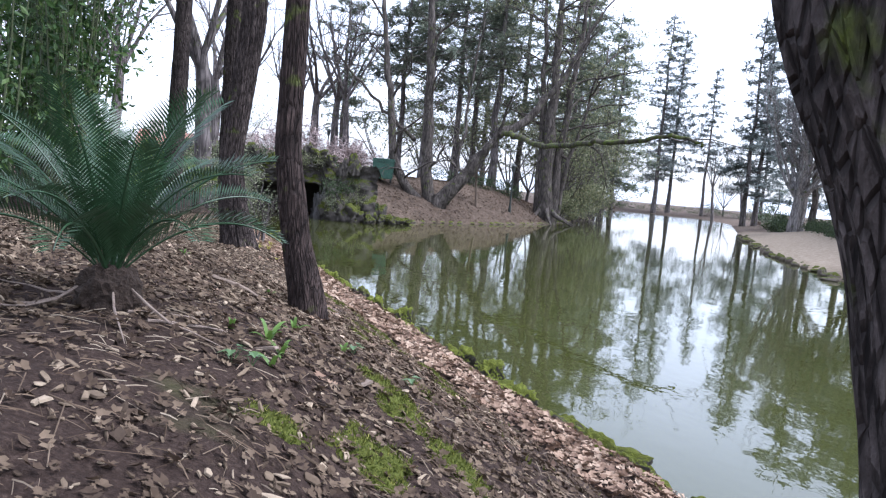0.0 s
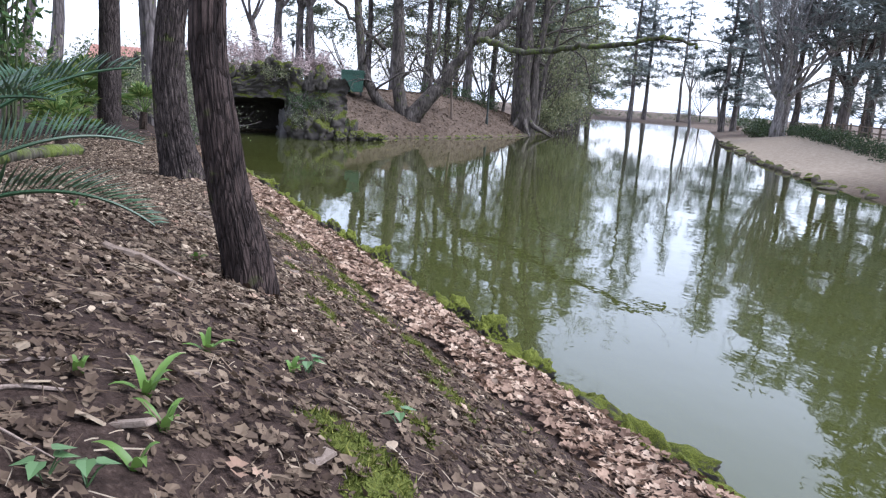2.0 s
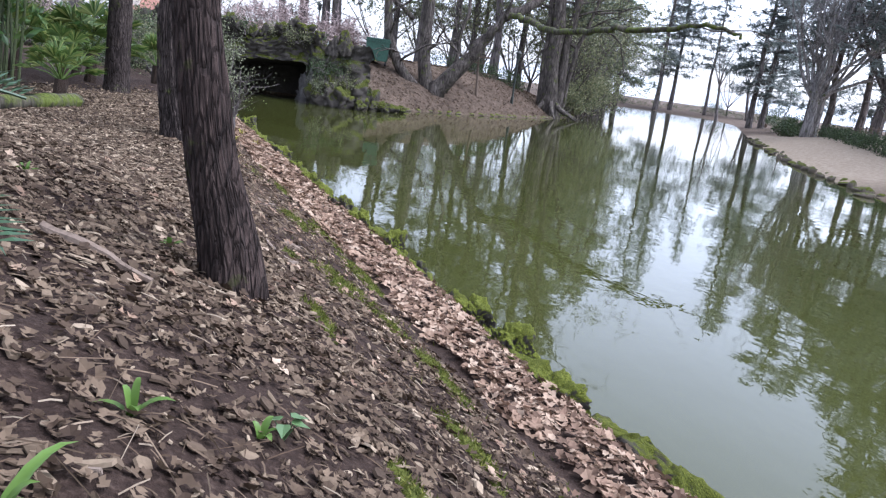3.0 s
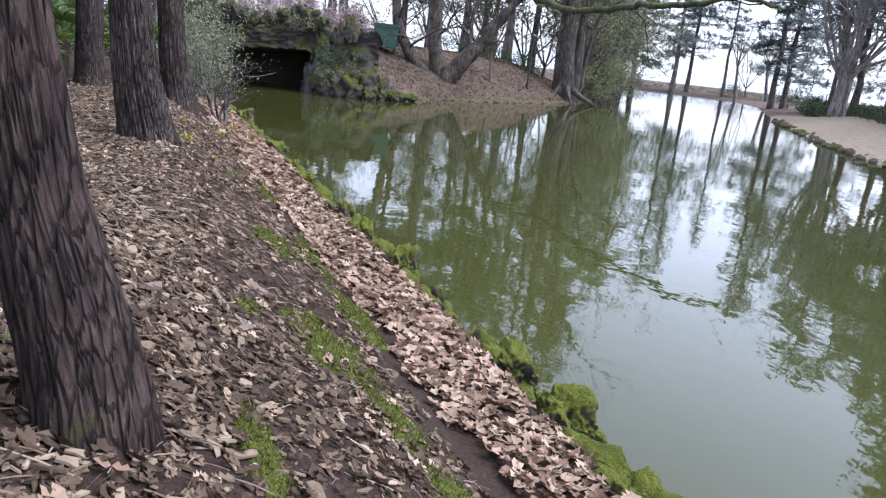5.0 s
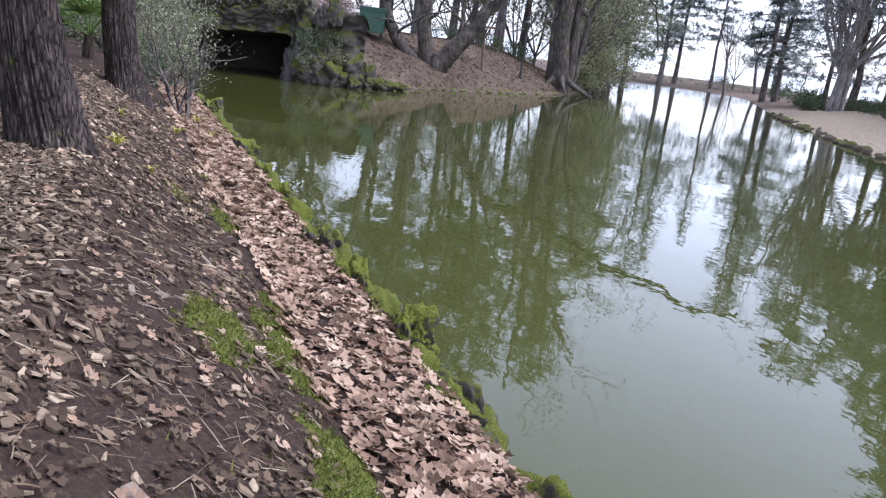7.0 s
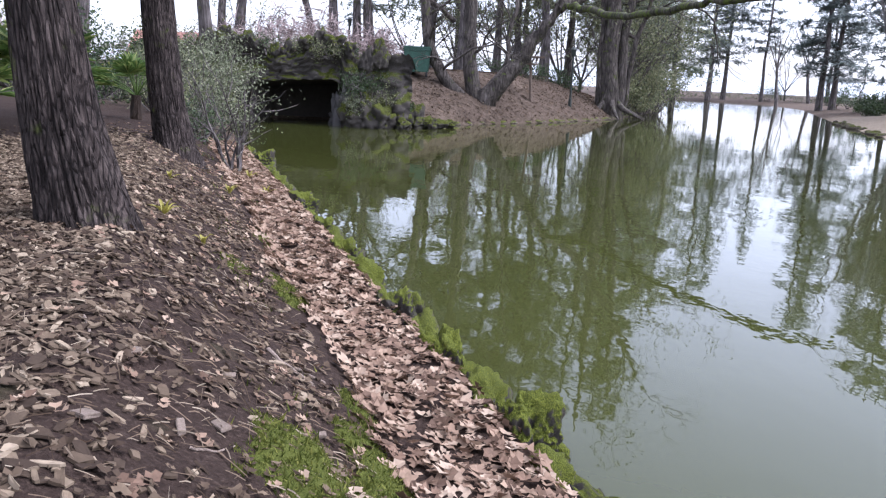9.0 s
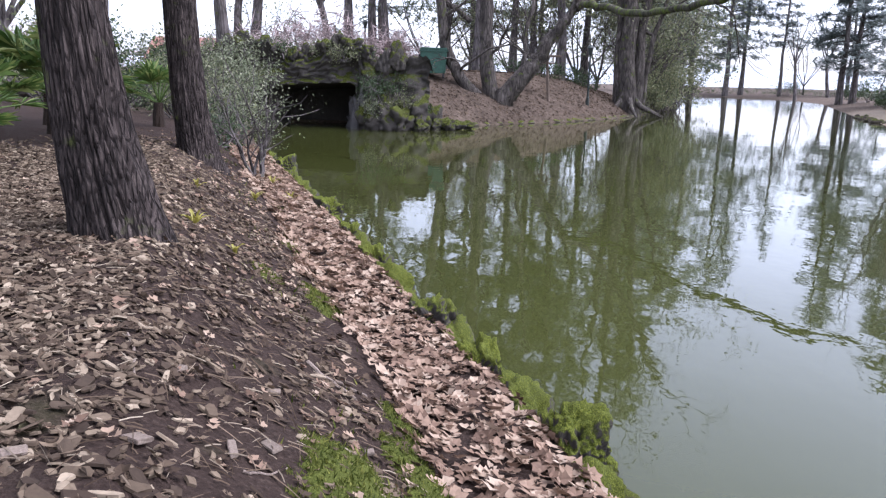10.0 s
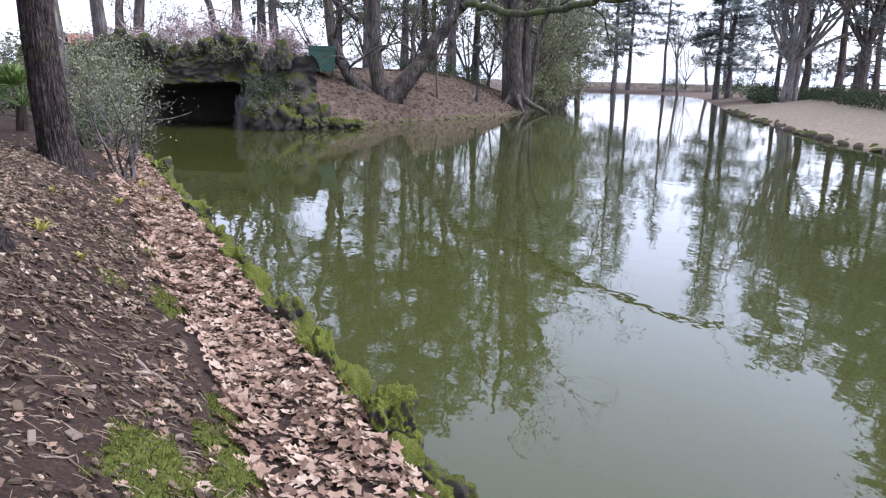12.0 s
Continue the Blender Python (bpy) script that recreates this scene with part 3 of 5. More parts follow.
# ---------------------------------------------------------------- far trees
def conifer(x, y, height, r, spread, bare=0.35, blue=False, density=1.0, label="", fork=0, lean=(0, 0), size=0.55):
    """A tall cedar or pine: straight trunk, flat tiers of boughs."""
    ob = thing("conifer_tree", (x, y, lz(x, y) - 0.1), label or "tall dark conifer with tiers of drooping boughs", "tree", "conifers round the pond")
    wood, green, pts = Geo(), Geo(), []
    path = np.array([(lean[0] * u, lean[1] * u, height * u) for u in np.linspace(0, 1, 9)]) + np.r_[[[0, 0, 0]], RNG.normal(0, 0.08, (8, 3)) * (1, 1, 0)]
    tube(wood, path, np.interp(np.linspace(0, 1, 9), [0, 0.06, 1], [r * 1.35, r, r * 0.15]), 10, True, 0.04)
    n = int(height * 2.6)
    for k in range(n):
        u = bare + (0.97 - bare) * (k + RNG.uniform(0, 1)) / n
        ln = spread * (1.05 - 0.8 * ((u - bare) / (1 - bare)) ** 1.3) * RNG.uniform(0.55, 1.15)
        a = RNG.uniform(0, 2 * np.pi)
        b = limb((lean[0] * u, lean[1] * u, height * u), (math.cos(a), math.sin(a), RNG.uniform(-0.1, 0.35)), ln, 0.1, 5, -0.04)
        tube(wood, b, np.linspace(r * 0.16 + 0.012, 0.008, 6), 4)
        m = max(4, int(ln * 7.0 * density))
        w = RNG.uniform(0.25, 1.0, m) * 5
        i = np.minimum(w.astype(int), 4)
        q = b[i] + (b[i + 1] - b[i]) * (w - i)[:, None]
        pts.append(q + RNG.normal(0, 0.16 + 0.10 * ln, (m, 3)) * (1, 1, 0.28))
    clumps(green, np.concatenate(pts), size, SPRAYS)
    part("trunk", wood, M_BARK_FAR, ob)
    part("crown", green, M_NEEDLE_BLUE if blue else M_NEEDLE, ob)
    return ob


def bare_tree(x, y, height, r, limbs=6, level=3, material=None, label="", spread=0.55, start=0.35, kids=4, rise=0.1, group="bare trees", up=1.0, leafy=None, leaf=0.16, count=2, wide=1.0):
    """A leafless tree of forking limbs and twigs."""
    ob = thing("bare_tree" if leafy is None else "leafy_tree", (x, y, lz(x, y) - 0.1), label or "leafless tree with fine forking twigs", "tree", group)
    wood, bole, tips = Geo(), Geo(), []
    trunk = limb((0, 0, 0), (0, 0, 1), height * start, 0.05, 5)
    tube(bole, trunk, np.linspace(r * 1.25, r * 0.85, len(trunk)), 10, False, 0.04)
    for k in range(limbs):
        a = k * 2 * np.pi / limbs + RNG.uniform(-0.3, 0.3)
        s = trunk[-1] - np.array((0, 0, RNG.uniform(0, 0.12) * height * start))
        w = RNG.uniform(0.25, 0.75) * wide
        ramify(wood, limb(s, (math.cos(a) * w, math.sin(a) * w, up), height * (1 - start) * RNG.uniform(0.75, 1.0), 0.1, 6, 0.05), r * 0.5, r * 0.09, level - 1, tips, spread, kids, 7, 0.55, rise)
    part("trunk", bole, material or M_BARK_FAR, ob)
    part("bough", wood, material or M_BARK_FAR, ob)
    if leafy is not None:
        g = Geo()
        leaf_cloud(g, tips, 0.3, count, leaf)
        part("crown", g, leafy, ob)
    return ob


# conifers behind the far bank and round the water
for x, y, h, r, s, bare in ((-0.9, 53, 21, 0.34, 4.0, 0.2), (1.3, 57, 22, 0.30, 4.2, 0.22), (4.0, 54, 20, 0.34, 4.0, 0.25), (2.8, 62, 24, 0.3, 4.6, 0.16), (9.8, 60, 22, 0.34, 4.6, 0.18),
                            (-3.0, 60, 22, 0.3, 4.2, 0.2), (7.0, 66, 25, 0.34, 5.0, 0.15), (12.5, 72, 25, 0.36, 5.0, 0.12), (15, 84, 26, 0.36, 5.0, 0.1), (-9.0, 72, 22, 0.3, 4.5, 0.12),
                            (18, 78, 20, 0.3, 4.6, 0.08), (22, 100, 27, 0.4, 5.5, 0.1), (-1.5, 78, 24, 0.35, 5, 0.08), (5.0, 84, 26, 0.35, 5, 0.08)):
    conifer(x, y, h, r * 0.8, s, 0.12 + bare, density=0.8, size=0.7)
for x, y, h, r, s, bare in ((40.0, 139, 36, 0.55, 6.0, 0.2), (43.5, 142, 34, 0.5, 5.5, 0.22), (48.5, 138, 27, 0.38, 4.0, 0.35), (36.6, 90, 25, 0.42, 4.6, 0.18), (38.4, 91, 24, 0.42, 4.4, 0.2),
                            (31.5, 145, 30, 0.45, 6.0, 0.12), (26, 140, 27, 0.45, 6.0, 0.1), (58, 135, 26, 0.4, 5.5, 0.15), (35.6, 75, 19, 0.3, 4.6, 0.15), (39, 66, 20, 0.34, 5.0, 0.1)):
    conifer(x, y, h, r * 0.7, s, bare * 0.8, blue=True, density=0.7, size=0.85, label="tall blue-green cedar standing at the water's far edge")
conifer(37.8, 84, 4.6, 0.09, 1.5, 0.05, blue=False, density=2.0, label="small young conifer at the waterside", size=0.3)
for x, y, h, r, s in ((33.4, 62, 20, 0.42, 5.0), (30.5, 61.5, 20, 0.40, 4.6), (31.5, 53, 19, 0.36, 4.6), (31.0, 47, 25, 0.36, 5.4), (35, 55, 20, 0.4, 5.2), (29, 40, 27, 0.36, 6.0), (27, 33, 26, 0.36, 6), (25, 25, 24, 0.36, 6), (31, 30, 27, 0.4, 6)):
    conifer(x, y, h, r * 0.65, s, 0.34 if y > 50 else 0.1, blue=True, density=0.85 if y > 50 else 1.3, size=0.75, label="dark cedar rising behind the sandy spit")


def fork_tree():
    """The old tree on the far bank: stems from one foot and a long mossy limb over the water."""
    bx, by = 0.1, 41.5
    bz = lz(bx, by)
    ob = thing("old_tree", (bx, by, bz), "old many-stemmed tree leaning over the pond with mossy limbs", "tree")
    wood, moss, tips = Geo(), Geo(), []

    def stem(pts, r, kids, level=2, geo=wood, spread=0.7, sides=10, depth=0.0):
        p = np.array([(q[0] - bx, q[1] - by if len(q) == 3 else depth * i / len(pts), q[-1] - bz) for i, q in enumerate(pts)])
        u = np.linspace(0, len(p) - 1, 4 * len(p))
        p = np.stack([np.interp(u, np.arange(len(p)), p[:, k]) for k in range(3)], 1)
        p[1:-1] = (p[:-2] + 2 * p[1:-1] + p[2:]) / 4
        p[1:] += RNG.normal(0, 0.05, (len(p) - 1, 3))
        tube(geo, p, np.linspace(r, r * 0.3, len(p)), sides, True, 0.06)
        for k in range(kids):
            i = int(len(p) * (0.35 + 0.62 * (k + RNG.uniform(0, 0.7)) / kids))
            i = min(i, len(p) - 2)
            d = p[i + 1] - p[i]
            d = d / np.linalg.norm(d) + RNG.normal(0, 0.7, 3) + np.array((0, 0, 0.35))
            ramify(wood, limb(p[i], d, RNG.uniform(2.2, 4.2), 0.22, 6, 0.03), r * 0.22, 0.012, level, tips, spread, 5, 5, 0.55)

    stem([(0.1, bz - 0.3), (0.7, 1.5), (1.8, 2.8), (2.6, 4.0), (3.3, 5.0)], 0.50, 2)
    stem([(3.2, 4.9), (4.6, 5.7), (5.5, 7.0), (6.7, 8.5), (7.4, 10.3), (8.3, 11.9)], 0.26, 8, depth=1.0)
    stem([(3.49, 41.00, 4.99), (4.11, 39.00, 4.66), (4.61, 35.00, 4.15), (5.18, 31.50, 4.06), (5.82, 29.00, 4.15), (6.73, 27.50, 4.11), (7.48, 26.00, 4.28), (8.08, 25.50, 4.36), (8.62, 25.00, 4.05)], 0.15, 2, 1, moss)
    stem([(0.0, bz - 0.3), (-0.6, 0.75), (-1.6, 1.7), (-2.2, 2.9), (-2.6, 5.5), (-3.0, 8.5), (-3.5, 11.4)], 0.36, 9, depth=-0.6)
    stem([(0.0, bz - 0.3), (-0.2, 0.8), (-0.5, 3.3), (-0.7, 7.2), (-1.0, 11.6), (-1.1, 15)], 0.42, 8, depth=0.5)
    stem([(-1.2, 4.2), (-2.7, 5.4), (-4.3, 6.9), (-5.9, 8.4)], 0.12, 4, depth=-0.8)
    stem([(0.5, bz), (1.1, 2.4), (1.3, 4.5), (1.6, 8.0), (1.9, 11)], 0.14, 6, depth=0.9)
    part("trunk", wood, M_BARK_MOSS, ob, smooth=True)
    part("mossy_limb", moss, M_LIMB_MOSS, ob, "long moss-covered limb", smooth=True)


fork_tree()


def broad_tree():
    """The stout many-stemmed trunk near the point of the far bank."""
    x, y = 7.5, 51.2
    ob = thing("broad_tree", (x, y, lz(x, y)), "stout buttressed trunk with ivy and mossy roots on the bank", "tree")
    wood, green, tips = Geo(), Geo(), []
    for k, (dx, dy, r, h, lx) in enumerate(((0, 0, 0.46, 19, -0.4), (0.42, 0.1, 0.30, 17, 1.4), (-0.32, 0.3, 0.27, 18, -1.2), (0.7, 0.4, 0.17, 12, 2.6))):
        p = np.array([(dx + lx * u ** 1.3, dy, -0.3 + h * u) for u in np.linspace(0, 1, 12)])
        p[1:, :2] += RNG.normal(0, 0.08, (11, 2))
        tube(wood, p, r * np.interp(np.linspace(0, 1, 12), [0, 0.05, 0.15, 1], [1.5, 1.15, 0.95, 0.2]), 12, True, 0.07)
        for j in range(9):
            i = 4 + int(j * 0.8)
            a = RNG.uniform(0, 2 * np.pi)
            ramify(wood, limb(p[min(i, 11)], (math.cos(a), math.sin(a), 0.35), RNG.uniform(2.5, 4.5), 0.15, 6), 0.09, 0.012, 2, tips, 0.7, 4, 5)
    for a in (0.2, 1.4, 2.7, 3.9, 4.8, 5.6):
        d = np.array((math.cos(a), math.sin(a), 0))
        tube(wood, [d * 0.4 + (0, 0, 0.7), d * 0.9 + (0, 0, 0.22), d * 1.6 + (0, 0, -0.06), d * 2.3 + (0, 0, -0.35)], [0.2, 0.15, 0.09, 0.03], 7)
    leaf_cloud(green, tips, 0.28, 3, 0.2)
    part("trunk", wood, M_BARK_MOSS, ob, smooth=True)
    part("crown", green, M_LEAF_OLIVE, ob)


broad_tree()

# bare and thinly leafed trees
bare_tree(27.6, 58.5, 13.0, 0.30, 12, 3, M_BARK_PALE, "pale pollarded tree with a fan of leafless silver twigs", 0.5, 0.22, 6, 0.10, wide=1.35)
bare_tree(29.2, 60.5, 12.0, 0.27, 9, 3, M_BARK_PALE, "pale leafless tree beside the spit", 0.5, 0.26, 6, 0.10, wide=1.35)
bare_tree(31.8, 57.0, 12.0, 0.40, 7, 3, M_BARK_FAR, "dark spreading tree with leafless boughs", 0.6, 0.3, 4, 0.06)
for x, y, h, r in ((-9.6, 60, 15, 0.30), (-8.1, 60.5, 15, 0.28), (-14.5, 55, 13, 0.30), (-12, 66, 15, 0.26), (-18, 62, 14, 0.28), (-6.4, 53, 13, 0.2), (-7.3, 24.5, 12, 0.24), (-11.5, 40, 12, 0.26), (-16, 38, 12, 0.26),
                   (-24, 52, 14, 0.3), (44, 120, 13, 0.2), (52, 128, 14, 0.22)):
    bare_tree(x, y, h, r, 5, 3, M_BARK_FAR, spread=0.6, start=0.4, kids=4, label="tall leafless tree with open crooked boughs")
for x, y, h in ((11.5, 62.0, 7), (13.6, 74, 8), (10.0, 57.5, 5.5), (17, 90, 10)):
    bare_tree(x, y, h, 0.16, 6, 3, M_BARK_FAR, "slender tree with thin olive foliage", 0.6, 0.2, 4, 0.05, "leafy trees", 0.8, M_LEAF_OLIVE, 0.22, 3)
for k, (x, y, h) in enumerate(((-4.5, 66, 8), (6.0, 62, 7), (4.0, 68, 9), (8.5, 70, 9), (12.5, 66, 8), (17, 84, 11), (9.0, 58.5, 6), (-1.0, 70, 9), (21, 104, 12), (14.5, 76, 10), (3.0, 58, 6), (10.5, 66, 8), (13, 72, 8), (15, 80, 9), (19, 92, 10), (24, 116, 12), (2, 74, 8), (-20, 76, 9), (29, 132, 12), (54, 142, 12))):
    bare_tree(x, y, h, 0.15, 6, 3, M_BARK_FAR, "bushy evergreen tree in the wood behind the bank", 0.65, 0.14, 4, 0.02, "understorey trees", 0.7, M_LEAF_GREY if k % 3 == 0 else M_LEAF_OLIVE, 0.25, 4)
for x, y, h in ((-12.5, 26.0, 9), (-10.5, 20.0, 8), (-15, 30, 10), (-18, 24, 10), (-9.2, 14.5, 8)):
    bare_tree(x, y, h, 0.16, 6, 3, M_BARK_FAR, "dark evergreen tree behind the palms", 0.6, 0.2, 4, 0.05, "evergreen trees", 0.8, M_LEAF_DARK, 0.15, 3)


def shrub(x, y, w, h, material, label, leaf=0.09, count=900, name="shrub", group="", z=None, deep=None, twigs=10, template=LEAF):
    """A bush: many stems and an uneven cloud of single leaves."""
    ob = thing(name, (x, y, lz(x, y) if z is None else z), label, "shrub", group)
    wood, green, tips = Geo(), Geo(), []
    for k in range(twigs):
        a = RNG.uniform(0, 2 * np.pi)
        ramify(wood, limb((RNG.normal(0, w * 0.12), RNG.normal(0, (deep or w) * 0.12), -0.05), (math.cos(a) * w * 0.5, math.sin(a) * (deep or w) * 0.5, h * 0.8), h * RNG.uniform(0.6, 1.0), 0.2, 5), 0.02 + 0.006 * h, 0.004, 1, tips, 0.7, 5, 5)
    t = np.array(tips)
    t = t[RNG.integers(0, len(t), count)]
    p = t + RNG.normal(0, 0.09 * max(w, h) ** 0.5, (count, 3))
    scatter(green, *template, p, turns(count), leaf * RNG.uniform(0.6, 1.3, count))
    part("branch", wood, M_BARK_FAR, ob)
    part("foliage", green, material, ob)
    return ob


shrub(-4.05, 18.6, 0.5, 1.5, M_LEAF_GREY, "thin grey-green shrub at the water's edge", 0.045, 520, twigs=8)
shrub(-6.4, 22.3, 1.3, 1.2, M_LEAF_OLIVE, "loose olive-green shrub on the bank", 0.08, 900)
shrub(-5.95, 23.6, 1.1, 1.3, M_LEAF_GREY, "loose grey-green shrub on the bank", 0.08, 1500)
shrub(-7.2, 27.2, 1.6, 1.8, M_LEAF_GREY, "pale grey-green shrub hanging over the rocks", 0.09, 2600)
shrub(-8.9, 31.5, 1.8, 2.4, M_LEAF_GREY, "pale grey-green shrub on the rockwork", 0.11, 2200)
shrub(-8.0, 25.5, 1.8, 1.8, M_LEAF_GREY, "tangled grey-green shrub by the grotto", 0.10, 2600)
shrub(-9.0, 28.6, 2.0, 2.0, M_LEAF_OLIVE, "tangled olive shrub by the grotto", 0.10, 2600)
shrub(-6.9, 24.8, 1.2, 1.7, M_LEAF_GREY, "feathery grey-green shrub beside the cave", 0.07, 2200)
shrub(-5.6, 21.4, 0.9, 0.7, M_LEAF_DARK, "low dark green shrub at the foot of the trunk", 0.07, 900)
shrub(-10.3, 27.5, 2.2, 1.9, M_LEAF_DARK, "dark evergreen shrub by the grotto", 0.11, 2400)
shrub(-9.2, 23.5, 2.0, 1.3, M_LEAF_DARK, "dark evergreen shrub on the bank", 0.10, 2000)
shrub(-11.0, 24.5, 2.4, 1.8, M_LEAF_OLIVE, "olive shrub behind the palms", 0.11, 2000)
for x, y, w, h in ((9.2, 54.6, 2.2, 1.8), (10.6, 57.0, 2.6, 2.6), (11.6, 59.5, 2.8, 3.4), (12.6, 63, 3.0, 3.6), (13.6, 67, 3.2, 3.8), (15.5, 73, 4.0, 4.5)):
    shrub(x, y, w, h, M_LEAF_OLIVE, "overhanging olive-green shrub on the bank", 0.17, 2200, group="shrubs on the far bank")
for x, y, w, h in ((-9.5, 41, 3.6, 2.4), (-8, 46, 3.5, 2.4), (-5.5, 47, 3, 2.0), (-12.5, 46, 3.5, 1.9), (-20, 43, 4, 2.0)):
    shrub(x, y, w, h, M_TWIG_PINK, "reddish leafless shrub thick with fine twigs", 0.55, 1500, group="reddish shrubs", twigs=16, template=NEEDLE)
for x, y, w, h in ((36.5, 80, 3, 1.6), (40.5, 92, 4, 2.2), (48, 112, 5, 2.6), (35, 76, 2.5, 1.5), (30.3, 66.5, 2, 1.2), (50, 138, 5, 3), (34, 146, 6, 3)):
    shrub(x, y, w, h, M_LEAF_DARK, "low dark shrub on the far shore", 0.2, 1200, group="shrubs on the far shore")


def ring_rock(seed, level=3, rough=0.35):
    """A worn irregular stone of unit size."""
    bm = bmesh.new()
    bmesh.ops.create_icosphere(bm, subdivisions=level, radius=0.5)
    for v in bm.verts:
        q = v.co * 2.2 + Vector((seed * 7.3, seed, 0))
        v.co *= 1 + rough * noise.noise(q) + 0.4 * rough * noise.noise(q * 2.7) + 0.22 * rough * noise.noise(q * 7) + 0.12 * rough * noise.noise(q * 17)
        v.co.z = max(v.co.z, -0.4)
    me = bpy.data.meshes.new("stone")
    bm.to_mesh(me)
    bm.free()
    me.polygons.foreach_set("use_smooth", [True] * len(me.polygons))
    return me


def kerb_rock(seed, cuts=13, rough=0.16, cushion=0.0):
    """A squarish worn block of unit size, its top rough or cushioned with moss."""
    bm = bmesh.new()
    bmesh.ops.create_cube(bm, size=1)
    bmesh.ops.subdivide_edges(bm, edges=bm.edges[:], cuts=cuts, use_grid_fill=True)
    for v in bm.verts:
        c = v.co * 2
        c = c / (abs(c.x) ** 4.5 + abs(c.y) ** 4.5 + abs(c.z) ** 4.5) ** (1 / 4.5) * 0.5
        q = c * 2.0 + Vector((seed * 5.1, seed * 1.7, 3))
        k = 1 + rough * (1.6 * noise.noise(q) + 0.9 * noise.noise(q * 2.3) - 0.8 * abs(noise.noise(q * 3.6)) + 0.4 * noise.noise(q * 8))
        if c.z > -0.1:
            k += cushion * (0.9 * abs(noise.noise(q * 3.1 + Vector((9, 0, 0)))) + 0.5 * abs(noise.noise(q * 7)) + 0.28 * noise.noise(q * 17))
        v.co = c * k
        v.co.z += 0.18 * noise.noise(Vector((c.x * 1.6 + seed, c.y, 5)))
    me = bpy.data.meshes.new("stone")
    bm.to_mesh(me)
    bm.free()
    me.polygons.foreach_set("use_smooth", [True] * len(me.polygons))
    return me


ROCKS = [kerb_rock(k, 13, 0.24, 0.05) for k in range(9)]
for me in ROCKS:
    me.materials.append(M_ROCK)
MOSS_ROCKS = [kerb_rock(90 + k, 30, 0.26, 0.12) for k in range(4)]
for me in MOSS_ROCKS:
    me.materials.append(M_ROCK_MOSS)
PLAIN_ROCKS = [ring_rock(20 + k, 2, 0.4) for k in range(4)]
for me in PLAIN_ROCKS:
    me.materials.append(M_STONE_PLAIN)


def along(line, start, stop, step_lo, step_hi):
    """Places and headings along a line, at uneven steps."""
    line = np.asarray(line, float)
    s = np.r_[0, np.cumsum(np.linalg.norm(np.diff(line, axis=0), axis=1))]
    u = start
    while u < min(stop, s[-1]):
        i = min(np.searchsorted(s, u, side="right") - 1, len(line) - 2)
        w = (u - s[i]) / (s[i + 1] - s[i])
        q = line[i] * (1 - w) + line[i + 1] * w
        d = line[i + 1] - line[i]
        yield q[0], q[1], math.degrees(math.atan2(d[1], d[0]))
        u += RNG.uniform(step_lo, step_hi)


# mossy stones along the near edge
for k, (x, y, a) in enumerate(along(NEAR_SHORE, 4.0, 33.5, 0.24, 0.50)):
    long, wide, tall = RNG.uniform(0.34, 0.60), RNG.uniform(0.17, 0.27), RNG.uniform(0.16, 0.34)
    ob = new("edging_stone", ROCKS[k % 9])
    ob.matrix_basis = pose(x + RNG.normal(0, 0.035), y, RNG.uniform(-0.01, 0.06), RNG.uniform(-14, 14), RNG.uniform(-12, 12), a + RNG.uniform(-16, 16)) @ Matrix.Diagonal((long, wide, tall, 1))
    tagged(ob, "worn dark pond edging stone patched with moss", "stone", "mossy stones along the pond edge")
for k, (x, y, s, h) in enumerate(((-0.30, 10.40, 0.52, 0.44), (-0.70, 11.32, 0.44, 0.38), (-1.08, 12.15, 0.46, 0.38), (-1.72, 13.95, 0.42, 0.30), (0.74, 7.80, 0.55, 0.36), (0.50, 8.45, 0.5, 0.30), (0.92, 6.95, 0.5, 0.30), (-2.65, 16.5, 0.55, 0.34), (-4.2, 20.8, 0.7, 0.5), (-0.06, 9.55, 0.42, 0.22), (-2.15, 15.2, 0.4, 0.26))):
    ob = new("edging_stone", MOSS_ROCKS[k % 4])
    ob.matrix_basis = pose(x + 0.02, y, 0.09, RNG.uniform(-8, 8), RNG.uniform(-8, 8), 112 + RNG.uniform(-15, 15)) @ Matrix.Diagonal((s * 0.82, s * 0.50, h, 1))
    tagged(ob, "large pond edging stone thick with bright green moss", "stone", "mossy stones along the pond edge")
# dry stones along the spit
for k, (x, y, a) in enumerate(along([(24.4, 59.5), (20.1, 46.8), (16.9, 37.0), (14.9, 29.0), (13.6, 23.0)], 0, 45, 0.35, 0.75)):
    ob = new("edge_stone", PLAIN_ROCKS[k % 4])
    ob.matrix_basis = pose(x + RNG.normal(0, 0.28), y, 0.05, RNG.uniform(-15, 15), 0, RNG.uniform(0, 360)) @ Matrix.Diagonal((0.5 * RNG.uniform(0.4, 1.3), 0.34 * RNG.uniform(0.6, 1.2), 0.28 * RNG.uniform(0.4, 1.3), 1))
    tagged(ob, "grey-brown stone edging the sandy spit", "stone", "stones along the spit")
for k, (x, y, a) in enumerate(along([(-4.4, 33.8), (-2.4, 35.2), (0.0, 39.1), (3.3, 42.9), (7.1, 49.1), (12.0, 62.1)], 0, 40, 0.4, 1.1)):
    ob = new("edge_stone", PLAIN_ROCKS[k % 4])
    ob.matrix_basis = pose(x, y, 0.03, 0, 0, RNG.uniform(0, 360)) @ Matrix.Diagonal((0.5 * RNG.uniform(0.5, 1.2), 0.35, 0.22 * RNG.uniform(0.6, 1.2), 1))
    tagged(ob, "low weathered stone at the foot of the far bank", "stone", "stones along the far bank")


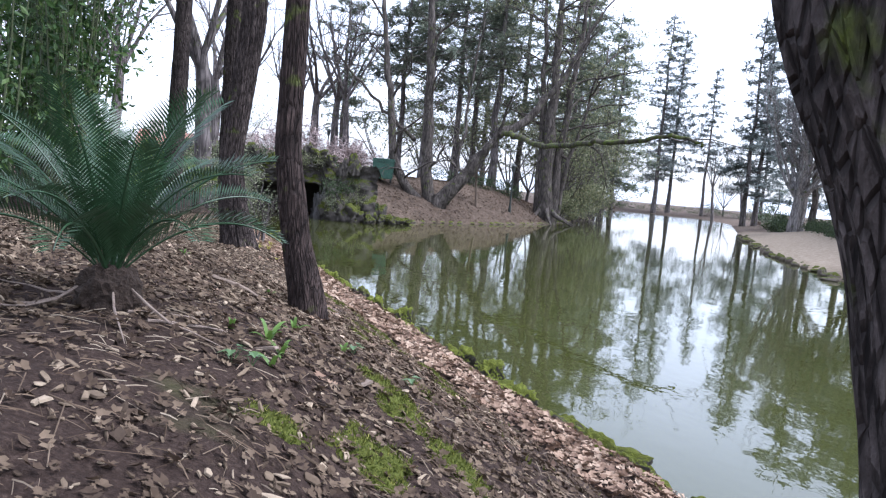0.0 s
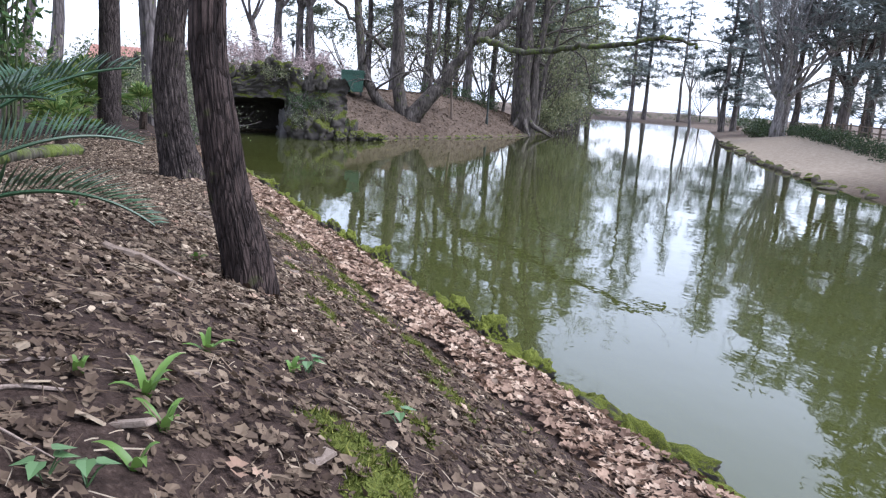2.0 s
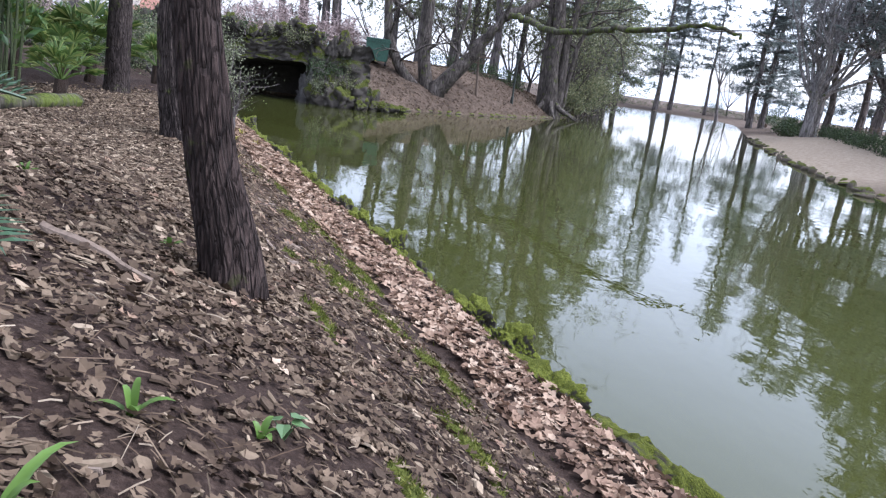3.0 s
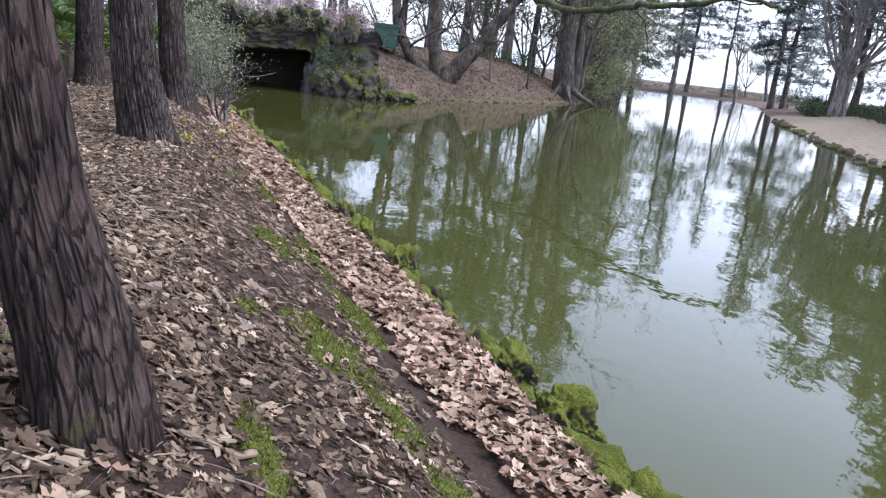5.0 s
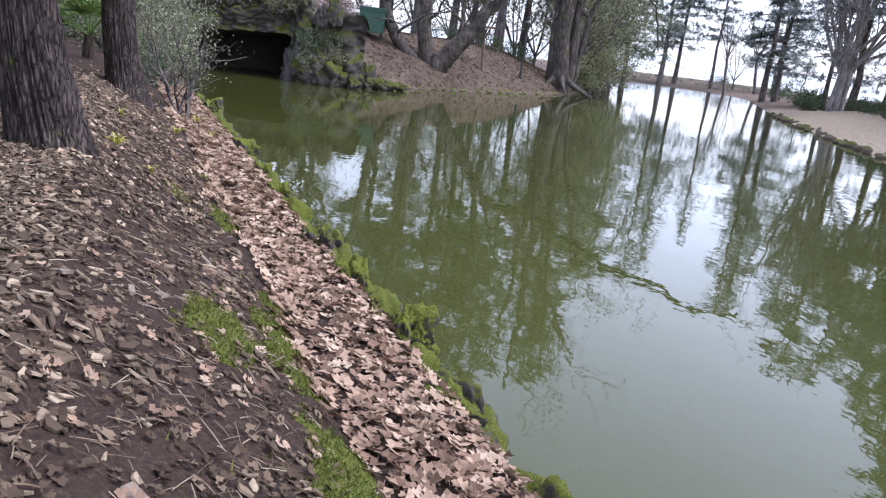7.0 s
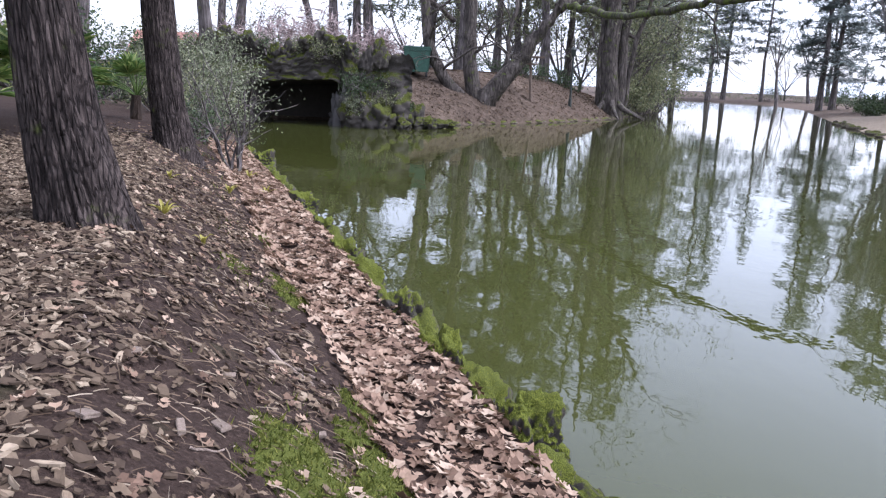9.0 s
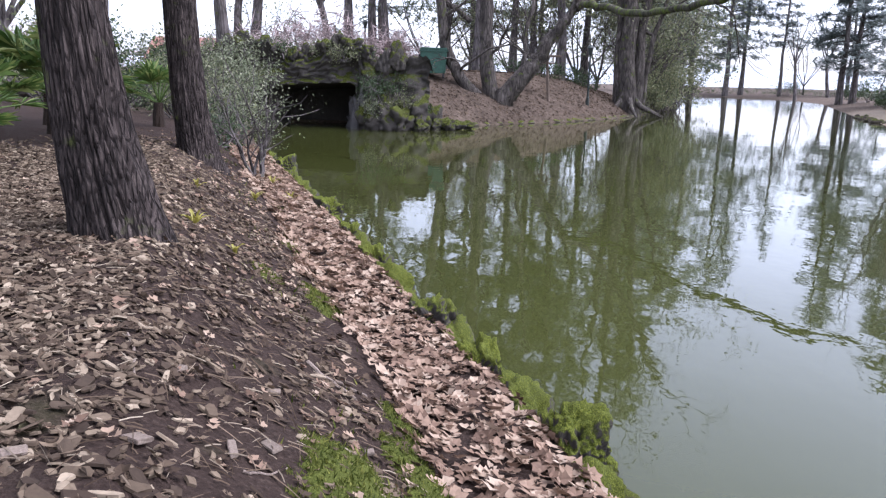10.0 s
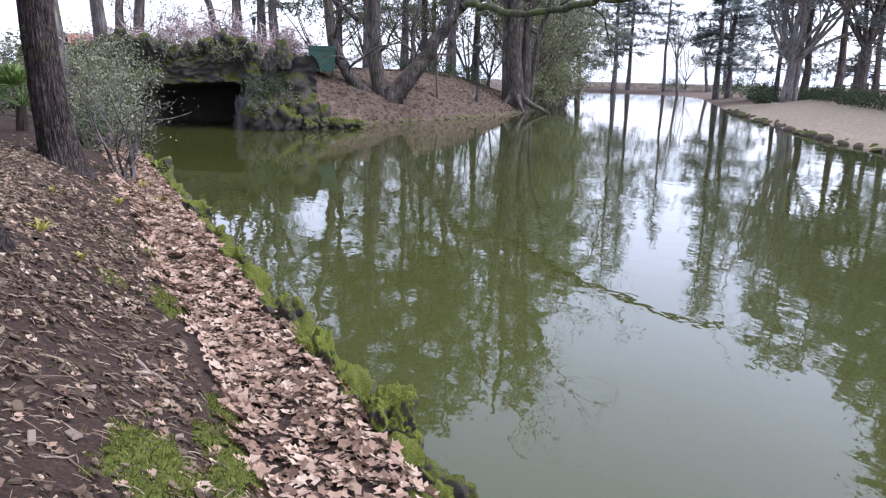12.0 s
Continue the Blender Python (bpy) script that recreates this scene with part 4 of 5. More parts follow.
def grotto():
    """An artificial rock bridge with a dark arched opening over the water."""
    ob = thing("grotto", (-6.3, 33.8, 0), "mossy rockwork bridge with a dark cave opening at the water", "rockwork")
    g = Geo()
    nx, nz = 90, 44

    def crest(x):
        return 2.6 + 0.28 * math.sin(x * 2.1) + 0.22 * noise.noise(Vector((x * 2.2, 3, 1))) + 0.3 * abs(noise.noise(Vector((x * 5, 7, 2)))) - 0.16 * max(0, x - 2.0) ** 2 - 0.02 * max(0, -x - 3) ** 2

    def hole(x):
        return 1.52 + 0.05 * x - 0.9 * max(0, abs(x + 0.15) - 1.1) ** 2 + 0.12 * noise.noise(Vector((x * 2.5, 1, 5))) if -1.75 < x < 1.4 else -1.0

    # front skin with the opening left out, and a back wall of the cave
    xs = np.linspace(-6.0, 3.8, nx)
    grid = np.zeros((nx, nz, 3))
    for i, x in enumerate(xs):
        lo, hi = max(-0.4, hole(x)), crest(x)
        for j in range(nz):
            z = lo + (hi - lo) * j / (nz - 1)
            q = Vector((x * 1.3, z * 1.6, 4.2))
            y = -0.55 * noise.noise(q) - 0.30 * abs(noise.noise(q * 2.6)) - 0.12 * noise.noise(q * 6) + 0.16 * z + (0.10 * (z - hi) ** 2 if z > hi - 0.3 else 0)
            y += 0.35 * smooth(np.array([x]), 1.2, 3.8)[0] + 0.0
            grid[i, j] = x + 0.12 * noise.noise(q * 4), y, z
    i, j = np.meshgrid(np.arange(nx - 1), np.arange(nz - 1), indexing="ij")
    g.add(grid.reshape(-1, 3), None, np.stack([i * nz + j, (i + 1) * nz + j, (i + 1) * nz + j + 1, i * nz + j + 1], -1).reshape(-1, 4))
    # top of the bridge running back
    top = np.zeros((nx, 8, 3))
    for i, x in enumerate(xs):
        e = grid[i, nz - 1]
        for k in range(8):
            u = k / 7
            top[i, k] = e[0], e[1] + 3.6 * u, e[2] - 0.3 * u * (1 - u) - 0.25 * noise.noise(Vector((x, u * 5, 2))) * u - 0.5 * u
    i, j = np.meshgrid(np.arange(nx - 1), np.arange(7), indexing="ij")
    g.add(top.reshape(-1, 3), None, np.stack([i * 8 + j, (i + 1) * 8 + j, (i + 1) * 8 + j + 1, i * 8 + j + 1], -1).reshape(-1, 4))
    part("rock_face", g, M_GROTTO, ob, smooth=True)
    c = Geo()
    n = 18
    vault = np.zeros((n, 8, 3))
    for i, x in enumerate(np.linspace(-1.85, 1.5, n)):
        for k in range(8):
            u = k / 7
            vault[i, k] = x, 0.05 + 3.6 * u, (hole(x) if hole(x) > 0 else -0.4) * (1 - 0.15 * u) + 0.05 * noise.noise(Vector((x * 3, u * 6, 0)))
    i, j = np.meshgrid(np.arange(n - 1), np.arange(7), indexing="ij")
    c.add(vault.reshape(-1, 3), None, np.stack([i * 8 + j, i * 8 + j + 1, (i + 1) * 8 + j + 1, (i + 1) * 8 + j], -1).reshape(-1, 4))
    box(c, (-2.4, 3.4, -0.5), (2.0, 3.7, 1.7))
    part("cave_vault", c, M_GROTTO, ob, "dark inner vault of the cave")
    for k, (x, y, w, h) in enumerate(((1.22, 0.75, 0.42, 1.15), (1.42, 0.3, 0.46, 1.5), (1.05, 1.2, 0.4, 0.5))):
        part("pier_stone", kerb_rock(130 + k, 12, 0.4), M_PIER, ob, "pale grey stone pier at the cave mouth", at=pose(x, y, h * 0.42 - 0.1, 0, RNG.uniform(-6, 6), RNG.uniform(-30, 30)) @ Matrix.Diagonal((w, w * 0.9, h, 1))).data.materials.append(M_PIER)
    # standing stones along the parapet
    for k in range(15):
        x = -4.6 + k * 0.52 + RNG.uniform(-0.1, 0.1)
        s = ring_rock(40 + k, 4, 0.95)
        s.materials.append(M_GROTTO)
        part("parapet_stone", s, M_GROTTO, ob, at=pose(x, 0.25 + RNG.uniform(-0.1, 0.2), crest(x) - 0.02, RNG.uniform(-15, 15), RNG.uniform(-15, 15), RNG.uniform(0, 360)) @ Matrix.Diagonal((RNG.uniform(0.38, 0.6), 0.36, RNG.uniform(0.4, 0.85), 1)))
    # boulders at the foot, to the side of the opening
    for x, y, sx, sz in ((1.75, -0.25, 0.7, 0.9), (2.3, -0.3, 0.9, 0.9), (2.9, -0.1, 1.0, 0.9), (3.5, 0.4, 0.9, 0.7), (4.2, 0.9, 0.8, 0.5), (-2.2, -0.5, 0.7, 0.9), (-2.9, -0.4, 1.0, 1.1), (2.3, 0.15, 0.8, 1.5), (2.9, 0.5, 0.8, 1.2), (3.4, 1.0, 0.7, 1.2), (3.9, 1.5, 0.6, 0.9), (4.7, 1.3, 0.6, 0.4), (5.2, 1.9, 0.5, 0.35), (3.6, -0.1, 0.5, 0.4), (4.5, 0.7, 0.45, 0.35)):
        s = ring_rock(60 + x, 4, 0.85)
        s.materials.append(M_GROTTO)
        part("boulder", s, M_GROTTO, ob, at=pose(x, y, sz * 0.36, 0, 0, RNG.uniform(0, 360)) @ Matrix.Diagonal((sx, sx * 0.8, sz, 1)))



grotto()
for x, y, z, w, h, m in ((-7.6, 34.3, 2.35, 1.2, 0.8, M_LEAF_DARK), (-6.3, 34.4, 2.45, 0.9, 0.5, M_LEAF_OLIVE), (-4.9, 34.4, 2.3, 1.1, 0.6, M_LEAF_DARK), (-3.7, 34.3, 1.2, 1.0, 0.8, M_LEAF_DARK), (-3.2, 34.9, 0.7, 0.9, 0.8, M_LEAF_OLIVE), (-4.5, 33.7, 1.3, 0.7, 0.6, M_LEAF_DARK), (-4.0, 33.6, 0.9, 0.9, 0.9, M_LEAF_DARK), (-3.4, 34.0, 0.5, 0.9, 0.8, M_LEAF_OLIVE), (-4.3, 33.5, 0.5, 0.8, 0.7, M_LEAF_GREY), (-2.7, 34.9, 0.4, 0.8, 0.6, M_LEAF_DARK), (-5.4, 33.9, 2.3, 0.9, 0.6, M_LEAF_OLIVE), (-8.9, 33.9, 2.2, 1.4, 0.9, M_LEAF_GREY)):
    shrub(x, y, w, h, m, "small fern-like plant growing on the mossy rockwork", 0.08, 700, "rock_plant", "plants on the grotto", z, twigs=9)
for x, y, s in ((-10.2, 30.5, 1.3), (-11.2, 29.6, 1.5), (-12.4, 28.8, 1.4), (-13.5, 27.5, 1.6), (-9.3, 31.4, 1.2)):
    me = ring_rock(80 + x, 3, 0.5)
    me.materials.append(M_GROTTO)
    ob = new("boulder", me)
    ob.matrix_basis = pose(x, y, lz(x, y) + 0.2 * s, 0, 0, x * 40) @ Matrix.Diagonal((s * 1.3, s, s * 0.9, 1))
    tagged(ob, "dark mossy boulder among the shrubs", "boulder", "boulders beside the grotto")


# ---------------------------------------------------------------- park fittings on the far bank
def refuse_container(x, y):
    ob = thing("refuse_container", (x, y, lz(x, y)), "green plastic wheeled refuse container with a closed lid", "waste container")
    part("body", bevel_box((1.15, 0.9, 0.92), 0.03, 0.86), M_BIN, ob, at=pose(0, 0, 0.2))
    part("rim", bevel_box((1.24, 0.98, 0.06), 0.015), M_BIN, ob, at=pose(0, 0, 1.10))
    part("lid", bevel_box((1.2, 0.95, 0.10), 0.04), M_BIN, ob, at=pose(0, 0, 1.162))
    for sx in (-0.42, 0.42):
        for sy in (-0.3, 0.3):
            bm = bmesh.new()
            bmesh.ops.create_cone(bm, cap_ends=True, segments=14, radius1=0.1, radius2=0.1, depth=0.05)
            part("wheel", bm, M_BIN_DARK, ob, at=pose(sx, sy, 0.10, 0, 90, 0))
    for sx in (-0.64, 0.64):
        g = Geo()
        tube(g, [(sx, -0.25, 0.95), (sx * 1.06, -0.2, 0.95), (sx * 1.06, 0.2, 0.95), (sx, 0.25, 0.95)], [0.018] * 4, 6)
        part("handle", g, M_BIN_DARK, ob)


refuse_container(-2.75, 41.2)


def lamp_post(x, y, h):
    ob = thing("lamp_post", (x, y, lz(x, y)), "slim dark green iron lamp post in the park", "lamp post", "park lamp posts")
    g = Geo()
    tube(g, [(0, 0, -0.05), (0, 0, 0.35), (0, 0, 0.4), (0, 0, h - 0.45)], [0.09, 0.08, 0.055, 0.045], 10)
    part("post", g, M_IRON, ob)
    bm = bmesh.new()
    bmesh.ops.create_cone(bm, cap_ends=True, segments=12, radius1=0.09, radius2=0.14, depth=0.34)
    part("lantern", bm, M_IRON, ob, at=pose(0, 0, h - 0.28))
    bm = bmesh.new()
    bmesh.ops.create_cone(bm, cap_ends=True, segments=12, radius1=0.2, radius2=0.05, depth=0.14)
    part("cap", bm, M_IRON, ob, at=pose(0, 0, h - 0.04))


lamp_post(4.75, 47.0, 2.9)
lamp_post(-7.9, 56.0, 3.0)
lamp_post(-9.2, 50.0, 2.6)


def bird_table(x, y):
    ob = thing("bird_table", (x, y, lz(x, y)), "wooden bird table with a flat roof on a post", "bird table")
    g = Geo()
    tube(g, [(0.15, 0, -0.1), (0.0, 0, 1.9)], [0.07, 0.06], 8)
    part("post", g, M_WOOD, ob)
    part("tray", bevel_box((0.7, 0.6, 0.06), 0.01), M_WOOD, ob, at=pose(0, 0, 1.62))
    for sx in (-0.28, 0.28):
        part("upright", bevel_box((0.05, 0.05, 0.24), 0.008), M_WOOD, ob, at=pose(sx, 0, 1.685))
    part("roof", bevel_box((1.3, 0.8, 0.08), 0.015), M_WOOD, ob, at=pose(0, 0, 1.93))


bird_table(2.35, 44.0)


def hedge(path, h, w, label):
    x0, y0 = path[0]
    ob = thing("hedge", (x0, y0, lz(x0, y0)), label, "hedge")
    wood, green, c = Geo(), Geo(), []
    for x, y, a in along(path, 0, 99, 0.10, 0.16):
        c.append((x - x0 + RNG.normal(0, w / 3), y - y0 + RNG.normal(0, w / 3), lz(x, y) - lz(x0, y0) + RNG.uniform(0.02, h)))
        c.append((x - x0, y - y0, lz(x, y) - lz(x0, y0) + RNG.uniform(0.02, h)))
        if RNG.uniform() < 0.35:
            tube(wood, limb((x - x0, y - y0, lz(x, y) - lz(x0, y0) - 0.05), (RNG.normal(0, 0.3), RNG.normal(0, 0.3), 1), h * 0.9, 0.2, 4), [0.02, 0.018, 0.014, 0.01, 0.006], 4)
    leaf_cloud(green, c, 0.13, 26, 0.11)
    tagged(part("branch", wood, M_BARK_FAR, ob), kind="stuff")
    part("foliage", green, M_LEAF_DARK, ob)


hedge([(-0.5, 47.0), (2.6, 48.2), (6.0, 52.5)], 0.75, 0.6, "low clipped dark evergreen hedge along the bank top")
hedge([(28.6, 58), (25.6, 50), (22.6, 42), (20.4, 35), (19, 28)], 0.7, 0.7, "low dark evergreen hedge behind the sandy spit")
hedge([(14.5, 90), (22, 128), (34, 149), (52, 145), (60, 130)], 1.0, 1.5, "dark undergrowth along the distant shore")


def post_rail_fence(path):
    x0, y0 = path[0]
    ob = thing("post_and_rail_fence", (x0, y0, lz(x0, y0)), "low weathered wooden post and rail fence by the spit", "fence")
    pts = [(x, y, lz(x, y)) for x, y, a in along(path, 0, 60, 1.9, 2.1)]
    for x, y, z in pts:
        g = Geo()
        tube(g, [(x - x0, y - y0, z - lz(x0, y0) - 0.1), (x - x0, y - y0, z - lz(x0, y0) + 0.85)], [0.07, 0.065], 8)
        part("post", g, M_WOOD, ob)
    for a, b in zip(pts[:-1], pts[1:]):
        for h in (0.4, 0.72):
            g = Geo()
            tube(g, [(a[0] - x0, a[1] - y0, a[2] - lz(x0, y0) + h), (b[0] - x0, b[1] - y0, b[2] - lz(x0, y0) + h)], [0.04, 0.04], 6)
            part("rail", g, M_WOOD, ob)


post_rail_fence([(30.2, 56), (28.0, 50), (25.6, 42), (23.8, 35)])


def bench(x, y, rz):
    ob = thing("park_bench", (x, y, lz(x, y)), "wooden park bench on the far shore", "bench", "park benches", rz=rz)
    for k in range(3):
        part("seat_slat", bevel_box((1.6, 0.11, 0.035), 0.006), M_WOOD, ob, at=pose(0, -0.15 + k * 0.14, 0.43))
    for k in range(2):
        part("back_slat", bevel_box((1.6, 0.035, 0.12), 0.006), M_WOOD, ob, at=pose(0, 0.27, 0.6 + k * 0.17))
    for sx in (-0.6, 0.6):
        part("leg", bevel_box((0.07, 0.45, 0.43), 0.008), M_WOOD, ob, at=pose(sx, 0, 0))
        part("back_post", bevel_box((0.06, 0.05, 0.5), 0.008), M_WOOD, ob, at=pose(sx, 0.25, 0.4))


bench(41.5, 97, 60)
bench(32, 137, 30)


def house(x, y, w, dep, wall_h, rise, rz):
    ob = thing("house", (x, y, lz(x, y) - 0.2), "low pale plastered house with a red clay-tiled roof", "house", "red-roofed houses", rz=rz)
    g = Geo()
    hw, hd, t = w / 2, dep / 2, 0.25
    box(g, (-hw, -hd, 0), (hw, -hd + t, wall_h))
    box(g, (-hw, hd - t, 0), (hw, hd, wall_h))
    box(g, (-hw, -hd + t, 0), (-hw + t, hd - t, wall_h))
    box(g, (hw - t, -hd + t, 0), (hw, hd - t, wall_h))
    for s in (-1, 1):
        g.add([(s * hw, -hd, wall_h), (s * hw, hd, wall_h), (s * hw, 0, wall_h + rise)], [(0, 1, 2)])
    part("wall", g, M_PLASTER, ob)
    r = Geo()
    n = int(w / 0.24)
    for s in (-1, 1):
        for k in range(n):
            xx = -hw - 0.2 + (w + 0.4) * (k + 0.5) / n
            tube(r, [(xx, s * (hd + 0.45), wall_h - rise * 0.45 / hd), (xx, 0, wall_h + rise + 0.02)], [0.15, 0.15], 6)
    roof = part("roof", r, M_TILE, ob, "weathered red clay tiles")
    part("chimney", bevel_box((0.9, 0.7, 2.0), 0.03), M_PLASTER, roof, at=pose(-hw * 0.55, -hd * 0.3, wall_h + 0.2))
    for k in range(3):
        part("window", bevel_box((0.9, 0.06, 1.1), 0.01), M_GLASS, ob, at=pose(-hw * 0.6 + k * hw * 0.6, -hd - 0.02, 0.9))


house(-20.6, 62, 5.6, 5, 1.35, 1.35, 8)
house(-14.2, 66, 4.6, 4.5, 1.3, 1.0, -4)

# distant hills beyond the park, their pale colour standing in for haze
for k, (r, h) in enumerate(((620, 17), (900, 34))):
    g = Geo()
    n = 90
    a = np.linspace(radians(-100), radians(100), n)
    hh = np.array([h * (0.55 + 0.35 * noise.noise(Vector((i * 0.11, k * 9, 0))) + 0.15 * noise.noise(Vector((i * 0.5, k * 9, 3)))) for i in range(n)])
    lo = np.stack([r * np.sin(a), r * np.cos(a), np.full(n, -4.0)], 1)
    hi = np.stack([(r + 60) * np.sin(a), (r + 60) * np.cos(a), hh], 1)
    i = np.arange(n - 1)
    g.add(np.r_[lo, hi], None, np.stack([i, i + 1, n + i + 1, n + i], 1))
    ob = part("backdrop", g, M_HILL_HAZE, smooth=True)
    tagged(ob, "wooded hills far beyond the park, paled by haze put into their colour", "hills", kind="structure")


# ---------------------------------------------------------------- plants on the near bank
def frond_mesh(length, seed, arch=0.9):
    """One arching feather frond: a stalk with two rows of stiff narrow leaflets."""
    r = np.random.default_rng(seed)
    g = Geo()
    n = 66
    u = np.linspace(0, 1, n)
    ang = radians(62) - arch * u ** 1.6
    dx, dz = np.cos(ang), np.sin(ang)
    x, z = np.r_[0, np.cumsum(dx)[:-1]] * length / n, np.r_[0, np.cumsum(dz)[:-1]] * length / n
    stalk = np.stack([x, 0 * x, z], 1)
    ring = np.array([(0, 1, 0), (0, 0, 1), (0, -1, 0), (0, 0, -1)], float)
    v = [(stalk[:, None] + ring[None] * np.linspace(0.010, 0.0025, n)[:, None, None]).reshape(-1, 3)]
    i, j = np.meshgrid(np.arange(n - 1), np.arange(4), indexing="ij")
    f4 = np.stack([i * 4 + j, (i + 1) * 4 + j, (i + 1) * 4 + (j + 1) % 4, i * 4 + (j + 1) % 4], -1).reshape(-1, 4)
    f3, m = [], 4 * n
    for i in range(7, n - 1):
        ll = 0.17 * math.sin(math.pi * (0.12 + 0.86 * (i - 7) / (n - 7))) ** 0.7 + 0.02
        t = np.array((dx[i], 0, dz[i]))
        up = np.array((-dz[i], 0, dx[i]))
        for s, side in ((1, 0), (-1, 2)):
            d = t * 0.55 + np.array((0, s, 0)) * 0.85 + up * (0.32 + r.normal(0, 0.05))
            d /= np.linalg.norm(d)
            e = np.cross(d, up) * s
            e /= np.linalg.norm(e)
            p = stalk[i]
            v.append([p + d * ll * 0.45 - e * 0.0044 + up * 0.004, p + d * ll * 0.45 + e * 0.0044 + up * 0.004, p + d * ll])
            a = 4 * i + side
            f3 += [(a, m, m + 1), (m, m + 2, m + 1)]
            m += 3
    g.add(np.concatenate(v), f3, f4)
    return g


def cycad(x, y):
    ob = thing("cycad", (x, y, lz(x, y)), "dark green cycad with stiff arching feather fronds", "cycad")
    bm = bmesh.new()
    bmesh.ops.create_icosphere(bm, subdivisions=4, radius=0.13)
    for v in bm.verts:
        v.co *= 1 + 0.25 * noise.noise(v.co * 28) + 0.10 * noise.noise(v.co * 60)
        v.co.z = v.co.z * 1.1 + 0.05
    part("stem", bm, M_CYCAD_STEM, ob)
    meshes = [frond_mesh(ln, 5 + k, ar).mesh("frond", M_CYCAD) for k, (ln, ar) in enumerate(((0.95, 0.75), (0.90, 1.0), (0.86, 1.25), (0.8, 1.5)))]
    for k in range(24):
        a = k * 137.5
        ring = k / 24
        el = 16 - 34 * ring
        f = new("frond", meshes[min(3, int(ring * 4))])
        f.matrix_basis = pose(0.03 * math.cos(radians(a)), 0.03 * math.sin(radians(a)), 0.14, RNG.uniform(-10, 10), -el + RNG.uniform(-5, 5), a)
        f.parent = ob
    for a, ln in ((-62, 0.5), (-20, 0.55), (200, 0.5), (160, 0.6), (-150, 0.55)):
        g = Geo()
        d = np.array((math.cos(radians(a)), math.sin(radians(a)), 0))
        q = [d * (0.1 + ln * u) for u in np.linspace(0, 1, 6)]
        q = [(p[0], p[1], max(0.02 + lz(x + p[0], y + p[1]) - lz(x, y), 0.10 - 0.35 * i / 5 if i < 2 else -9)) for i, p in enumerate(q)]
        tube(g, q, [0.006, 0.0055, 0.005, 0.004, 0.003, 0.002], 6, True, 0.2)
        part("dead_stalk", g, M_DRY, ob, "dry fallen frond stalk")


cycad(-1.36, 3.32)


def fan_palm(x, y, h, leaves=16, size=0.75):
    ob = thing("fan_palm", (x, y, lz(x, y)), "young fan palm with spiky yellow-green leaves", "palm", "fan palms on the bank")
    stem, green = Geo(), Geo()
    tube(stem, [(0, 0, -0.05), (0.02, 0, h * 0.15), (0.03, 0, h * 0.32)], [0.10, 0.09, 0.07], 10, True, 0.1)
    part("stem", stem, M_CYCAD_STEM, ob)
    for k in range(leaves):
        g = Geo()
        a, el = k * 2.4, RNG.uniform(0.15, 1.35)
        d = np.array((math.cos(a) * math.cos(el), math.sin(a) * math.cos(el), math.sin(el)))
        s = np.array((0.03, 0, h * 0.3))
        e = s + d * h * 0.42
        tube(g, [s, (s + e) / 2 + (0, 0, 0.03), e], [0.012, 0.009, 0.007], 5)
        side = np.cross(d, (0, 0, 1))
        side /= np.linalg.norm(side) + 1e-6
        nrm = np.cross(side, d)
        for b in np.linspace(-1.25, 1.25, 17):
            q = d * math.cos(b) + side * math.sin(b) + nrm * 0.12 * RNG.normal()
            ln = size * h * 0.36 * (1 - 0.12 * abs(b))
            w = np.cross(q, nrm)
            w = w / (np.linalg.norm(w) + 1e-6) * 0.016 * h
            tip = e + q * ln - np.array((0, 0, 0.07 * h * RNG.uniform(0.2, 1)))
            g.add([e, e + q * ln * 0.55 - w, tip, e + q * ln * 0.55 + w], [(0, 1, 2), (0, 2, 3)])
        part("leaf", g, M_PALM, ob)


for x, y, h in ((-6.3, 17.0, 1.7), (-5.7, 14.6, 1.1), (-7.2, 18.5, 1.5), (-5.0, 13.0, 0.9), (-6.9, 15.5, 1.4), (-8.0, 16.6, 1.6), (-6.0, 19.6, 1.2)):
    fan_palm(x, y, h)


def bamboo(x, y, n, w, h):
    ob = thing("bamboo_clump", (x, y, lz(x, y)), "tall dense bamboo clump with dark culms", "bamboo", "bamboo clumps")
    green = Geo()
    pts = []
    for k in range(n):
        a, r = RNG.uniform(0, 2 * np.pi), w * math.sqrt(RNG.uniform(0, 1))
        p = limb((r * math.cos(a), r * math.sin(a), -0.1), (0.05 * math.cos(a), 0.05 * math.sin(a), 1), h * RNG.uniform(0.7, 1.1), 0.025, 9)
        culm = Geo()
        tube(culm, p, np.linspace(0.022, 0.006, len(p)), 6)
        part("cane", culm, M_CULM, ob)
        i = RNG.integers(2, len(p), 20)
        pts.append(p[i] + RNG.normal(0, 0.22, (20, 3)))
    leaf_cloud(green, np.concatenate(pts), 0.12, 6, 0.16)
    part("foliage", green, M_BAMBOO, ob)


bamboo(-6.3, 13.6, 26, 0.45, 6.0)
bamboo(-7.6, 14.6, 34, 0.9, 5.5)
bamboo(-8.8, 16.2, 34, 1.0, 5.5)
bamboo(-7.2, 11.6, 26, 0.8, 5.0)


